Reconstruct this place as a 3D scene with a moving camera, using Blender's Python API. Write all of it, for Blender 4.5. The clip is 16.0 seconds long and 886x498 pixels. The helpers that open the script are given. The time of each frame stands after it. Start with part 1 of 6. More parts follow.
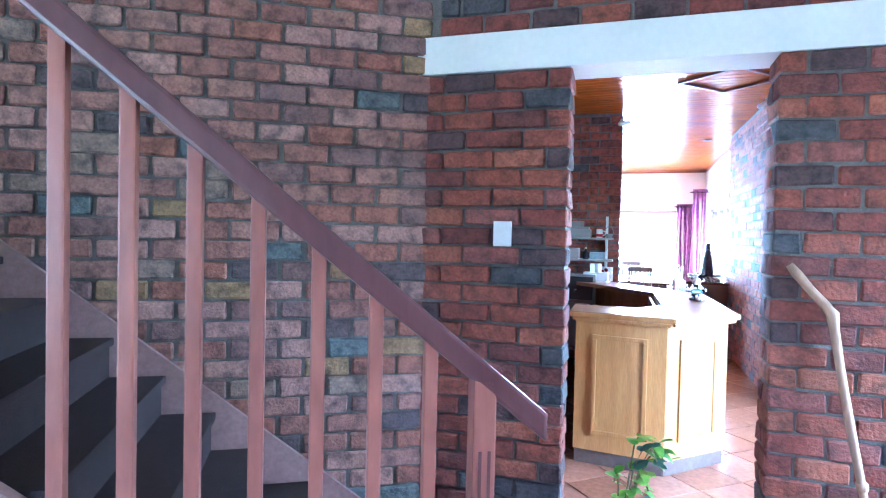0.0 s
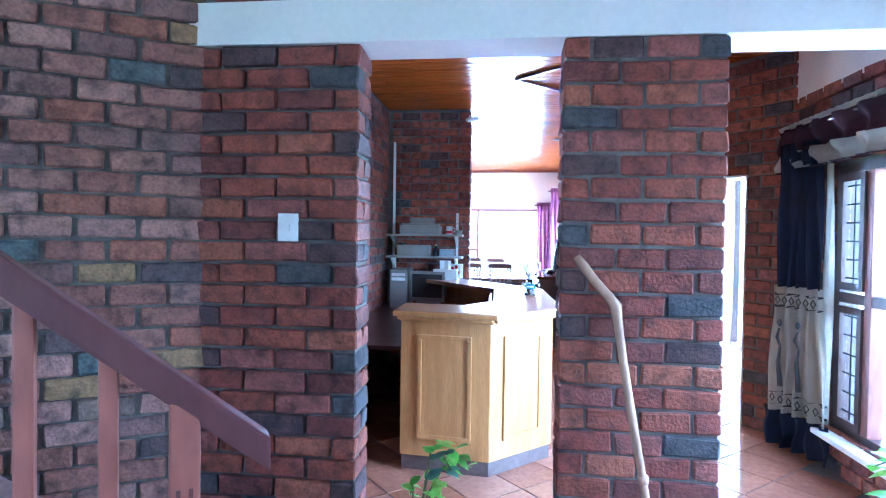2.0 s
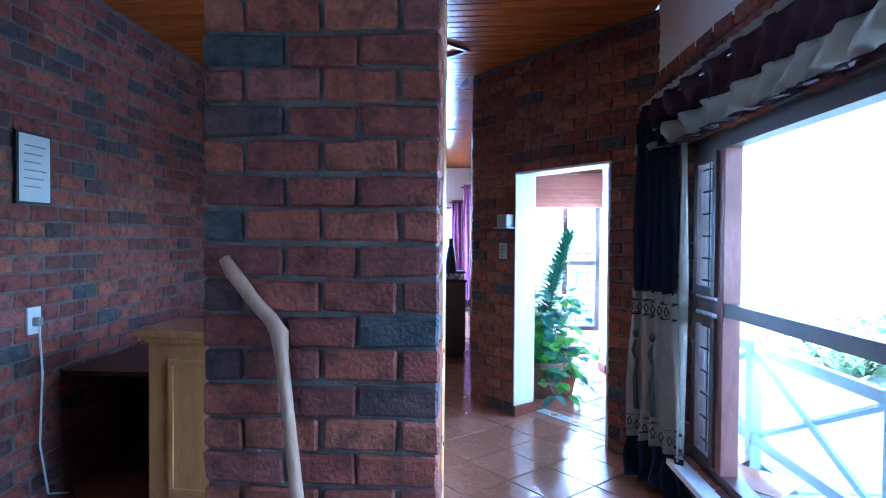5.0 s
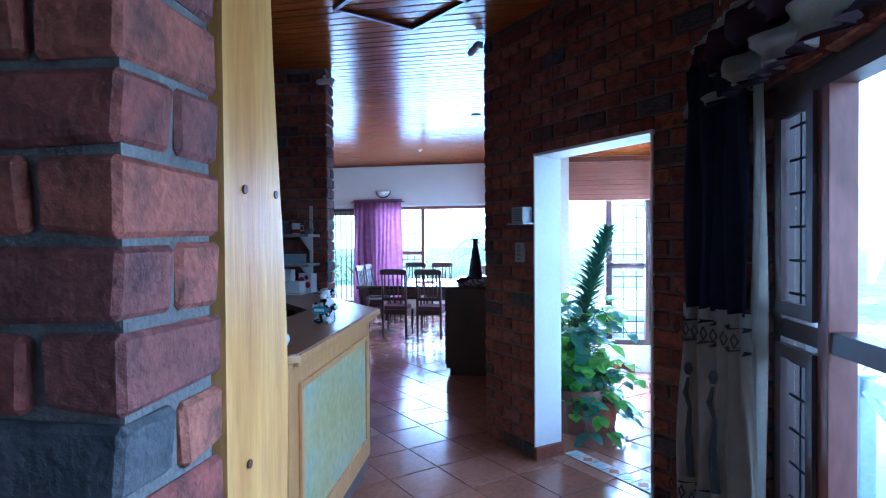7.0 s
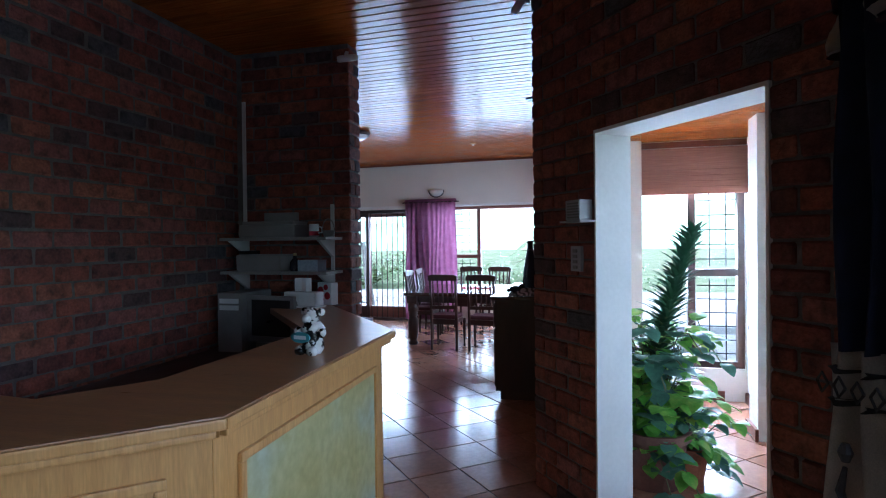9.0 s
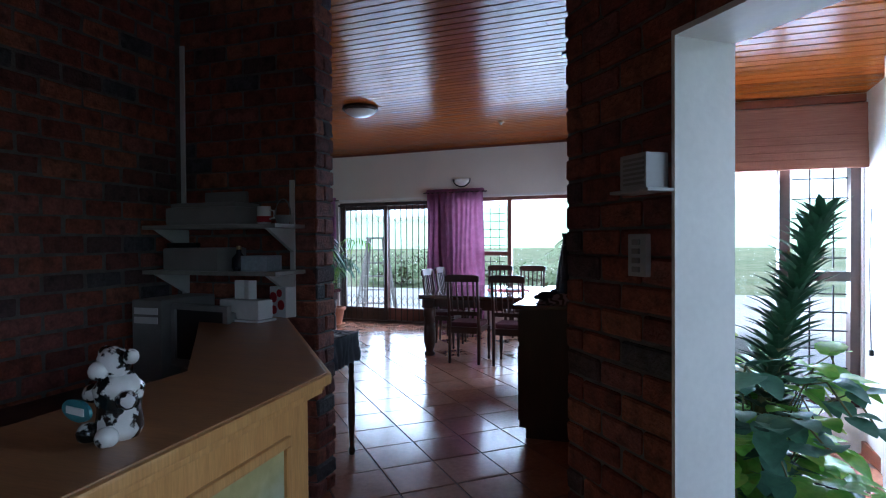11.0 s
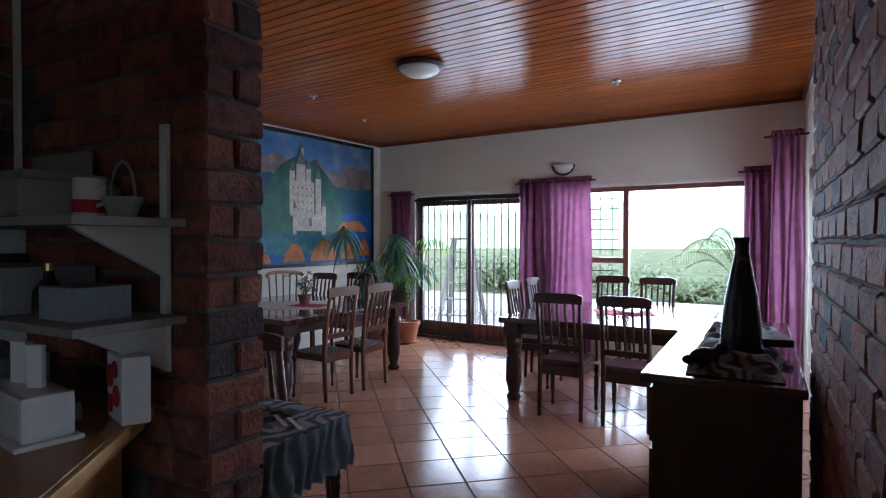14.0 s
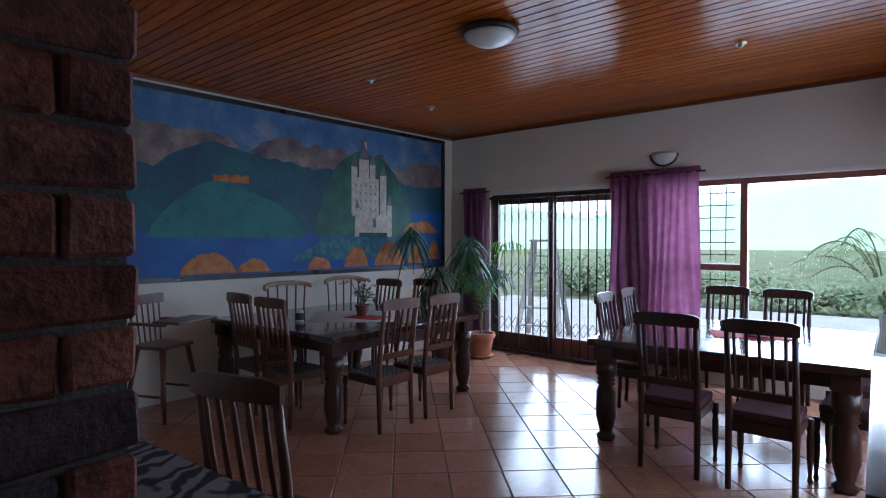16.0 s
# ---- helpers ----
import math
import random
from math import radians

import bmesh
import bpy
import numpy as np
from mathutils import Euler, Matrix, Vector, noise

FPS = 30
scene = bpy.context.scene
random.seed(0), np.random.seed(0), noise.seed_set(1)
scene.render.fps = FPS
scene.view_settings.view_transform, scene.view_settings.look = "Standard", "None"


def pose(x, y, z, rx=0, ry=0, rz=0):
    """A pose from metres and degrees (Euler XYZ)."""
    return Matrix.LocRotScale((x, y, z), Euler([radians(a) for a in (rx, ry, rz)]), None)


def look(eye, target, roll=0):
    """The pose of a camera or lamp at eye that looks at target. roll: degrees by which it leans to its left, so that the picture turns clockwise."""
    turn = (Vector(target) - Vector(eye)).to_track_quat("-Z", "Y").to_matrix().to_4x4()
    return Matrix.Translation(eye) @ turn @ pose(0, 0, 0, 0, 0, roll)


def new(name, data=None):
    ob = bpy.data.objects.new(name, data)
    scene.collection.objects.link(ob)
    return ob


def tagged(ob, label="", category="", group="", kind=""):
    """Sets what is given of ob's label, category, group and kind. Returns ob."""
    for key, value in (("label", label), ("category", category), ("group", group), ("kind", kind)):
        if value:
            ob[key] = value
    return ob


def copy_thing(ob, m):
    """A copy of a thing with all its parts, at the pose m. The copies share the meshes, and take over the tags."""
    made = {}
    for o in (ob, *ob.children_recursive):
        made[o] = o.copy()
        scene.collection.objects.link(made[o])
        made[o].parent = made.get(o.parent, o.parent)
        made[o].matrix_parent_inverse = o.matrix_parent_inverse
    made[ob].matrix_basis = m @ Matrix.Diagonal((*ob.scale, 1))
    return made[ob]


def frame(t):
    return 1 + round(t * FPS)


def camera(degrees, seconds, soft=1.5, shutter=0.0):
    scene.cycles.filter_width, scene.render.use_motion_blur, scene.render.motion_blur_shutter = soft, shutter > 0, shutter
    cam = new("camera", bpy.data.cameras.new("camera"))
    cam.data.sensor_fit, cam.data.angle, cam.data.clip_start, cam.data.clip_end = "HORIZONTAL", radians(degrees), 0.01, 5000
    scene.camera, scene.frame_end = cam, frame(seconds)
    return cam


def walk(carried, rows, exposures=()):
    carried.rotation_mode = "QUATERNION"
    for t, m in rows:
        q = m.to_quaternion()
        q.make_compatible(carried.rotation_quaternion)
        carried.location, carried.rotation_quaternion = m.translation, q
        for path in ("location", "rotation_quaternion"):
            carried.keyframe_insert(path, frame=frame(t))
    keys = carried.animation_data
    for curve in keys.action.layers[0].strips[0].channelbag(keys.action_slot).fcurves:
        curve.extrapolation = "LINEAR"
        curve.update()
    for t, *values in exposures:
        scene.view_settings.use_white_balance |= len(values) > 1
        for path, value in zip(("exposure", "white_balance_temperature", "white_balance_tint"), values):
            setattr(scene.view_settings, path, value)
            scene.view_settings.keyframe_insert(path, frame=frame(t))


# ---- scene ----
cam = camera(75.2, 16.0, soft=1.1)
ROWS = [
    (0.0, -0.055, -0.008, 1.594, 17.82, -1.43, -1.31),
    (0.5, 0.053, 0.093, 1.583, 14.45, -1.57, -1.17),
    (1.0, 0.121, 0.202, 1.584, 11.65, -1.40, -1.08),
    (1.5, 0.182, 0.281, 1.591, 8.78, -1.31, -0.96),
    (2.0, 0.324, 0.346, 1.574, 6.54, -1.23, -0.83),
    (2.5, 0.526, 0.428, 1.565, 5.42, -1.07, -0.67),
    (3.0, 0.676, 0.507, 1.556, 4.21, -1.11, -0.54),
    (3.5, 0.822, 0.655, 1.560, 3.15, -1.13, -0.52),
    (4.0, 0.971, 0.800, 1.562, 2.10, -1.18, -0.47),
    (6.5, 1.573, 2.007, 1.551, 4.57, -0.88, 0.27),
    (7.0, 1.612, 2.232, 1.541, 7.78, -0.88, 0.36),
    (7.5, 1.640, 2.436, 1.555, 10.10, -0.72, 0.47),
    (8.0, 1.680, 2.637, 1.550, 11.51, -0.73, 0.49),
    (8.5, 1.705, 2.858, 1.543, 13.17, -0.73, 0.63),
    (9.0, 1.679, 3.115, 1.547, 14.47, -0.63, 0.62),
    (11.5, 1.547, 4.742, 1.496, 19.80, -0.89, 0.26),
    (12.0, 1.492, 5.076, 1.499, 21.54, -0.93, 0.12),
    (12.5, 1.418, 5.398, 1.513, 23.06, -0.93, 0.00),
    (13.0, 1.334, 5.728, 1.519, 24.66, -0.89, -0.04),
    (13.5, 1.258, 6.015, 1.523, 27.05, -0.98, -0.08),
    (14.0, 1.138, 6.284, 1.543, 29.02, -0.88, -0.05),
    (14.5, 1.027, 6.528, 1.544, 30.60, -0.88, -0.05),
    (15.0, 0.919, 6.744, 1.550, 33.04, -0.94, -0.11),
    (15.5, 0.838, 6.921, 1.559, 35.32, -0.87, -0.04),
    (16.0, 0.737, 7.102, 1.571, 37.08, -0.85, -0.04),
]

walk(cam, [(t, pose(x, y, z, 90 + pitch, roll, yaw)) for t, x, y, z, yaw, pitch, roll in ROWS],
     exposures=[(0.0, 4.0, 4350, 8), (2.0, 3.5, 4150, 8), (4.0, 2.5, 4000, 8), (6.5, 1.25, 3950, 8), (8.0, 0.62, 4450, 9), (9.0, 0.25, 4950, 10), (11.5, -0.35, 5150, 11), (13.5, 0.0, 5500, 12), (16.0, -0.6, 5250, 12)])

# ---- light ----
world = bpy.data.worlds.new("overcast_sky")
scene.world = world
world.use_nodes = True
wn = world.node_tree.nodes
sky = wn.new("ShaderNodeTexSky")
sky.sky_type = "NISHITA"
sky.sun_disc = False
sky.sun_elevation = radians(75)
sky.sun_rotation = radians(20)
sky.air_density, sky.dust_density, sky.ozone_density = 1.0, 1.0, 1.0
world.node_tree.links.new(sky.outputs[0], wn["Background"].inputs[0])
wn["Background"].inputs[1].default_value = 0.15


def lamp(name, data_type, m, energy, color=(1, 1, 1), size=(1, 1), angle=0.5):
    d = bpy.data.lights.new(name, data_type)
    d.energy, d.color = energy, color
    if data_type == "AREA":
        d.shape, d.size, d.size_y = "RECTANGLE", size[0], size[1]
    if data_type == "SUN":
        d.angle = radians(angle)
    ob = new(name, d)
    ob.matrix_world = m
    return ob


# one veiled sun, high behind the house
lamp("sun", "SUN", look((0, 0, 0), (0.22, 0.12, -0.96)), 5.0, (1.0, 0.97, 0.92), angle=15)
DAY = (0.82, 0.91, 1.0)
# sky light standing in the window openings, falling in from above
lamp("sky_front_window", "AREA", look((3.0, 2.9, 1.35), (1.0, 2.7, 0.0)), 9, DAY, (3.3, 1.7))
lamp("sky_back_window", "AREA", look((-2.6, -3.1, 1.6), (-1.8, 0.0, 0.0)), 9, DAY, (3.4, 1.9))
lamp("sky_far_window", "AREA", look((0.0, 14.75, 1.45), (-0.2, 10.0, -1.9)), 190, DAY, (1.9, 1.8))
lamp("sky_garden_door", "AREA", look((-2.8, 14.95, 1.35), (-2.6, 10.2, -2.0)), 150, DAY, (1.7, 1.9))
lamp("sky_side_window", "AREA", look((1.95, 11.6, 1.5), (-1.4, 11.6, -0.6)), 75, DAY, (2.0, 1.5))
lamp("sky_sunroom", "AREA", look((2.4, 9.5, 1.5), (2.3, 6.8, -0.4)), 190, DAY, (1.2, 1.4))


# ---- materials ----
def ramp(nt, stops, constant=False):
    r = nt.nodes.new("ShaderNodeValToRGB")
    r.color_ramp.interpolation = "CONSTANT" if constant else "LINEAR"
    while len(r.color_ramp.elements) < len(stops):
        r.color_ramp.elements.new(0.5)
    for e, (p, c) in zip(r.color_ramp.elements, stops):
        e.position, e.color = p, (*c, 1)
    return r


def mk(name, c1, c2, scale=8, rough=0.6, bump=0.1, bscale=60, metal=0.0, stretch=(1, 1, 1), rvar=0.1, pick="", palette=None, c3=None, coat=0.0, fine_grain=0.35, spec=0.5):
    """A material with colour varying on two scales, relief and uneven gloss. pick: Random or Random Per Island, to choose from palette."""
    m = bpy.data.materials.new(name)
    m.use_nodes = True
    nt = m.node_tree
    L = nt.links.new
    b = nt.nodes["Principled BSDF"]
    tc = nt.nodes.new("ShaderNodeTexCoord")
    mp = nt.nodes.new("ShaderNodeMapping")
    mp.inputs["Scale"].default_value = stretch
    L(tc.outputs["Object"], mp.inputs[0])
    n1 = nt.nodes.new("ShaderNodeTexNoise")
    n1.inputs["Scale"].default_value, n1.inputs["Detail"].default_value = scale, 6
    L(mp.outputs[0], n1.inputs["Vector"])
    n2 = nt.nodes.new("ShaderNodeTexNoise")
    n2.inputs["Scale"].default_value, n2.inputs["Detail"].default_value = bscale, 4
    L(mp.outputs[0], n2.inputs["Vector"])
    stops = [(0.3, c1), (0.7, c2)] if c3 is None else [(0.28, c1), (0.5, c2), (0.72, c3)]
    r1 = ramp(nt, stops)
    L(n1.outputs[0], r1.inputs[0])
    colour = r1.outputs[0]
    if pick:
        src = nt.nodes.new("ShaderNodeObjectInfo" if pick == "Random" else "ShaderNodeNewGeometry")
        rp = ramp(nt, palette, True)
        L(src.outputs[pick], rp.inputs[0])
        add = nt.nodes.new("ShaderNodeVectorMath")
        add.operation = "SCALE"
        add.inputs["Scale"].default_value = 37.0
        cmb = nt.nodes.new("ShaderNodeCombineXYZ")
        for i in range(3):
            L(src.outputs[pick], cmb.inputs[i])
        L(cmb.outputs[0], add.inputs[0])
        L(add.outputs[0], mp.inputs["Location"])
        mx = nt.nodes.new("ShaderNodeMix")
        mx.data_type, mx.blend_type = "RGBA", "MULTIPLY"
        mx.inputs["Factor"].default_value = 0.85
        L(rp.outputs[0], mx.inputs["A"])
        L(colour, mx.inputs["B"])
        colour = mx.outputs["Result"]
    fine = nt.nodes.new("ShaderNodeMix")
    fine.data_type, fine.blend_type = "RGBA", "MULTIPLY"
    fine.inputs["Factor"].default_value = fine_grain
    L(colour, fine.inputs["A"])
    r2 = ramp(nt, [(0.3, (0.55, 0.55, 0.55)), (0.7, (1.25, 1.25, 1.25))])
    L(n2.outputs[0], r2.inputs[0])
    L(r2.outputs[0], fine.inputs["B"])
    L(fine.outputs["Result"], b.inputs["Base Color"])
    rr = nt.nodes.new("ShaderNodeMapRange")
    rr.inputs["To Min"].default_value, rr.inputs["To Max"].default_value = max(rough - rvar, 0.02), min(rough + rvar, 1)
    L(n1.outputs[0], rr.inputs["Value"])
    L(rr.outputs[0], b.inputs["Roughness"])
    b.inputs["Metallic"].default_value = metal
    b.inputs["Coat Weight"].default_value = coat
    b.inputs["Specular IOR Level"].default_value = spec
    if bump:
        bp = nt.nodes.new("ShaderNodeBump")
        bp.inputs["Strength"].default_value, bp.inputs["Distance"].default_value = bump, 0.01
        L(n2.outputs[0], bp.inputs["Height"])
        L(bp.outputs[0], b.inputs["Normal"])
    return m


RED = [(0.0, (0.27, 0.085, 0.055)), (0.24, (0.22, 0.065, 0.048)), (0.42, (0.32, 0.115, 0.07)), (0.56, (0.17, 0.058, 0.048)), (0.70, (0.27, 0.10, 0.08)), (0.84, (0.10, 0.06, 0.06)), (0.93, (0.085, 0.082, 0.088))]
PALE = [(0.0, (0.32, 0.17, 0.135)), (0.2, (0.27, 0.13, 0.10)), (0.36, (0.38, 0.22, 0.18)), (0.52, (0.22, 0.13, 0.115)), (0.64, (0.30, 0.13, 0.09)), (0.76, (0.26, 0.19, 0.15)), (0.86, (0.14, 0.16, 0.16)), (0.92, (0.32, 0.21, 0.11)), (0.95, (0.12, 0.09, 0.09))]
MOT1, MOT2, MOT3 = (0.28, 0.32, 0.36), (0.95, 0.95, 0.95), (1.3, 1.25, 1.2)
BR_RED = mk("clay_brick_red", MOT1, MOT2, 16, 0.76, 0.8, 70, pick="Random", palette=RED, c3=MOT3, fine_grain=0.6, rvar=0.1, spec=0.35)
BR_PALE = mk("clay_brick_mottled", MOT1, MOT2, 16, 0.76, 0.8, 70, pick="Random", palette=PALE, c3=MOT3, fine_grain=0.6, rvar=0.1, spec=0.35)
BRI_RED = mk("clay_brick_red_far", MOT1, MOT2, 16, 0.76, 0.8, 70, pick="Random Per Island", palette=RED, c3=MOT3, fine_grain=0.6, rvar=0.1, spec=0.35)
BRI_PALE = mk("clay_brick_mottled_far", MOT1, MOT2, 16, 0.76, 0.8, 70, pick="Random Per Island", palette=PALE, c3=MOT3, fine_grain=0.6, rvar=0.1, spec=0.35)
MORTAR = mk("grey_mortar", (0.105, 0.09, 0.082), (0.18, 0.165, 0.152), 14, 0.9, 0.6, 120)
PLASTER = mk("white_plaster", (0.74, 0.73, 0.70), (0.82, 0.81, 0.78), 2.5, 0.75, 0.08, 40, fine_grain=0.07)
CREAM = mk("cream_wall_paint", (0.70, 0.66, 0.58), (0.77, 0.73, 0.65), 1.5, 0.7, 0.06, 50, fine_grain=0.07)
BOARD = mk("varnished_pine_boards", (0.30, 0.072, 0.009), (0.47, 0.14, 0.022), 3, 0.18, 0.10, 22, stretch=(1.2, 14, 14), rvar=0.04, pick="Random Per Island", palette=[(0.0, (0.9, 0.9, 0.9)), (0.3, (1.05, 0.98, 0.9)), (0.55, (0.8, 0.76, 0.72)), (0.8, (1.0, 0.9, 0.8))], spec=0.09)
BOARD.node_tree.nodes["Mix"].inputs["Factor"].default_value = 1.0
TRIMWOOD = mk("red_brown_wood_trim", (0.14, 0.04, 0.02), (0.24, 0.075, 0.035), 6, 0.35, 0.1, 40, stretch=(1, 8, 8))
TILEC = [(0.0, (0.36, 0.165, 0.10)), (0.35, (0.40, 0.19, 0.12)), (0.65, (0.33, 0.15, 0.09)), (0.85, (0.43, 0.22, 0.145))]
TILE = mk("terracotta_floor_tile", (0.86, 0.86, 0.86), (1.1, 1.08, 1.05), 5, 0.17, 0.06, 30, pick="Random", palette=TILEC, rvar=0.07)
TILEI = mk("terracotta_floor_tile_far", (0.86, 0.86, 0.86), (1.1, 1.08, 1.05), 5, 0.17, 0.06, 30, pick="Random Per Island", palette=TILEC, rvar=0.07)
GROUT = mk("dark_floor_grout", (0.10, 0.075, 0.06), (0.16, 0.12, 0.10), 12, 0.9, 0.3, 90)
DARKWOOD = mk("dark_stained_wood", (0.028, 0.010, 0.007), (0.062, 0.022, 0.013), 5, 0.32, 0.1, 30, stretch=(1, 1, 0.2), rvar=0.08)
CHAIRWOOD = mk("reddish_dark_wood", (0.06, 0.018, 0.010), (0.14, 0.045, 0.022), 6, 0.35, 0.1, 35, stretch=(1, 1, 0.2), rvar=0.08)
TABLETOP = mk("polished_dark_tabletop", (0.03, 0.012, 0.008), (0.07, 0.025, 0.014), 4, 0.14, 0.04, 25, stretch=(0.3, 3, 1), rvar=0.05, coat=0.4)
RAILWOOD = mk("mauve_brown_painted_wood", (0.085, 0.032, 0.034), (0.13, 0.052, 0.05), 5, 0.33, 0.08, 35, stretch=(1, 1, 0.3))
BALWOOD = mk("red_brown_baluster_wood", (0.24, 0.085, 0.062), (0.33, 0.125, 0.09), 5, 0.38, 0.08, 35, stretch=(1, 1, 0.25))
DESKWOOD = mk("honey_oak_panel", (0.50, 0.25, 0.075), (0.62, 0.34, 0.12), 4, 0.36, 0.08, 30, stretch=(5, 5, 0.5), rvar=0.06)
DESKTOP = mk("brown_oak_counter_top", (0.30, 0.14, 0.06), (0.42, 0.21, 0.09), 3, 0.3, 0.06, 28, stretch=(0.6, 6, 1), rvar=0.06)
FADED = mk("faded_green_painted_panel", (0.40, 0.33, 0.12), (0.45, 0.41, 0.20), 2.5, 0.45, 0.05, 20, c3=(0.40, 0.46, 0.40))
PLINTH = mk("grey_brown_plinth", (0.12, 0.085, 0.075), (0.17, 0.13, 0.115), 6, 0.6, 0.05, 40)
SLABWOOD = mk("yellow_pine_slab", (0.42, 0.18, 0.035), (0.68, 0.38, 0.11), 3.0, 0.32, 0.08, 26, stretch=(4, 4, 0.4), rvar=0.06)
KNOT = mk("dark_wood_knot", (0.06, 0.03, 0.015), (0.12, 0.06, 0.025), 30, 0.5, 0.1, 60)
STICK = mk("bare_branch_wood", (0.34, 0.20, 0.12), (0.50, 0.33, 0.22), 12, 0.6, 0.3, 60, stretch=(1, 1, 0.3))
WHITEP = mk("white_plastic", (0.74, 0.74, 0.73), (0.80, 0.80, 0.79), 5, 0.35, 0.0, 50, fine_grain=0.07)
GREYP = mk("grey_beige_plastic", (0.20, 0.195, 0.185), (0.27, 0.265, 0.25), 5, 0.45, 0.05, 80, fine_grain=0.07)
BLACKP = mk("black_plastic", (0.012, 0.012, 0.013), (0.025, 0.025, 0.027), 6, 0.3, 0.05, 80)
SHELFW = mk("pale_grey_shelf_board", (0.26, 0.25, 0.23), (0.34, 0.32, 0.30), 4, 0.5, 0.05, 40)
METALP = mk("white_painted_steel", (0.62, 0.62, 0.60), (0.72, 0.72, 0.70), 6, 0.4, 0.03, 60, fine_grain=0.07)
FRAMEW = mk("dark_hardwood_window_frame", (0.035, 0.018, 0.014), (0.075, 0.035, 0.025), 6, 0.4, 0.08, 40, stretch=(1, 1, 0.3))
FRAMERED = mk("reddish_hardwood_frame", (0.16, 0.055, 0.04), (0.25, 0.10, 0.075), 6, 0.4, 0.08, 40, stretch=(1, 1, 0.3))
IRON = mk("black_iron_bar", (0.012, 0.012, 0.013), (0.03, 0.03, 0.032), 20, 0.45, 0.05, 80, metal=0.3)
GATEIRON = mk("dark_brown_steel", (0.03, 0.018, 0.014), (0.06, 0.035, 0.027), 20, 0.45, 0.05, 80, metal=0.3)
NAVY = mk("navy_curtain_cloth", (0.008, 0.012, 0.035), (0.016, 0.022, 0.06), 20, 0.85, 0.3, 250)
CREAMC = mk("cream_curtain_cloth", (0.60, 0.56, 0.48), (0.70, 0.66, 0.58), 12, 0.85, 0.3, 250)
PLUM = mk("plum_valance_cloth", (0.05, 0.018, 0.035), (0.09, 0.03, 0.055), 15, 0.85, 0.3, 250)
INK = mk("dark_printed_pattern", (0.03, 0.028, 0.026), (0.06, 0.055, 0.05), 20, 0.85, 0.0, 100)
VIOLET = mk("mauve_curtain_cloth", (0.31, 0.115, 0.22), (0.43, 0.185, 0.31), 9, 0.75, 0.25, 220)
BLIND = mk("woven_red_brown_blind", (0.27, 0.115, 0.075), (0.40, 0.19, 0.125), 12, 0.8, 0.3, 120, stretch=(0.4, 1, 14))
POT = mk("terracotta_pot", (0.42, 0.15, 0.075), (0.52, 0.21, 0.11), 7, 0.75, 0.2, 70)
DARKPOT = mk("dark_clay_pot", (0.13, 0.05, 0.035), (0.20, 0.085, 0.06), 7, 0.6, 0.2, 70)
SOIL = mk("potting_soil", (0.02, 0.014, 0.01), (0.05, 0.035, 0.025), 30, 0.95, 0.8, 90)
LEAFD = mk("dark_green_leaf", (0.025, 0.075, 0.035), (0.05, 0.13, 0.06), 14, 0.42, 0.1, 50)
LEAFB = mk("bright_green_leaf", (0.10, 0.28, 0.03), (0.21, 0.44, 0.06), 10, 0.4, 0.1, 50, c3=(0.45, 0.52, 0.10))
LEAFG = mk("grey_green_leaf", (0.06, 0.15, 0.10), (0.12, 0.24, 0.16), 10, 0.45, 0.1, 50)
STEM = mk("green_brown_stem", (0.09, 0.10, 0.03), (0.17, 0.15, 0.06), 20, 0.6, 0.1, 60)
SEATW = mk("black_woven_seat", (0.015, 0.012, 0.01), (0.04, 0.03, 0.025), 40, 0.6, 0.5, 90)
CUSH = mk("plum_seat_cushion", (0.06, 0.018, 0.025), (0.11, 0.035, 0.045), 14, 0.85, 0.3, 180)
LACE = mk("white_lace_cloth", (0.55, 0.55, 0.53), (0.72, 0.72, 0.70), 25, 0.85, 0.3, 200)
REDCL = mk("red_cloth", (0.36, 0.012, 0.025), (0.48, 0.025, 0.045), 12, 0.8, 0.2, 160)
ZEBRA = mk("grey_printed_cloth", (0.02, 0.02, 0.024), (0.27, 0.26, 0.30), 7, 0.8, 0.3, 150)
wv = ZEBRA.node_tree.nodes.new("ShaderNodeTexWave")
wv.inputs["Scale"].default_value, wv.inputs["Distortion"].default_value, wv.inputs["Detail"].default_value, wv.inputs["Detail Scale"].default_value = 3.5, 16.0, 2.0, 1.5
ZEBRA.node_tree.links.new(ZEBRA.node_tree.nodes["Texture Coordinate"].outputs["Object"], wv.inputs["Vector"])
ZEBRA.node_tree.links.new(wv.outputs[0], ZEBRA.node_tree.nodes["Color Ramp"].inputs[0])
SKIRTC = mk("slate_grey_frill_cloth", (0.15, 0.18, 0.21), (0.23, 0.27, 0.31), 10, 0.8, 0.3, 180)
GLOSSBLK = mk("glazed_black_ceramic", (0.012, 0.012, 0.02), (0.03, 0.03, 0.045), 8, 0.25, 0.05, 40)
OPAL = mk("opal_lamp_glass", (0.68, 0.68, 0.65), (0.75, 0.75, 0.72), 4, 0.25, 0.0, 30, fine_grain=0.07)
BRASS = mk("dull_brass", (0.45, 0.32, 0.14), (0.55, 0.40, 0.19), 20, 0.3, 0.05, 60, metal=1.0)
CERAM = mk("white_glazed_ceramic", (0.68, 0.68, 0.67), (0.78, 0.78, 0.77), 8, 0.2, 0.03, 30, fine_grain=0.07)
PAPER = mk("white_paper", (0.72, 0.73, 0.74), (0.79, 0.80, 0.81), 6, 0.7, 0.02, 60, fine_grain=0.07)
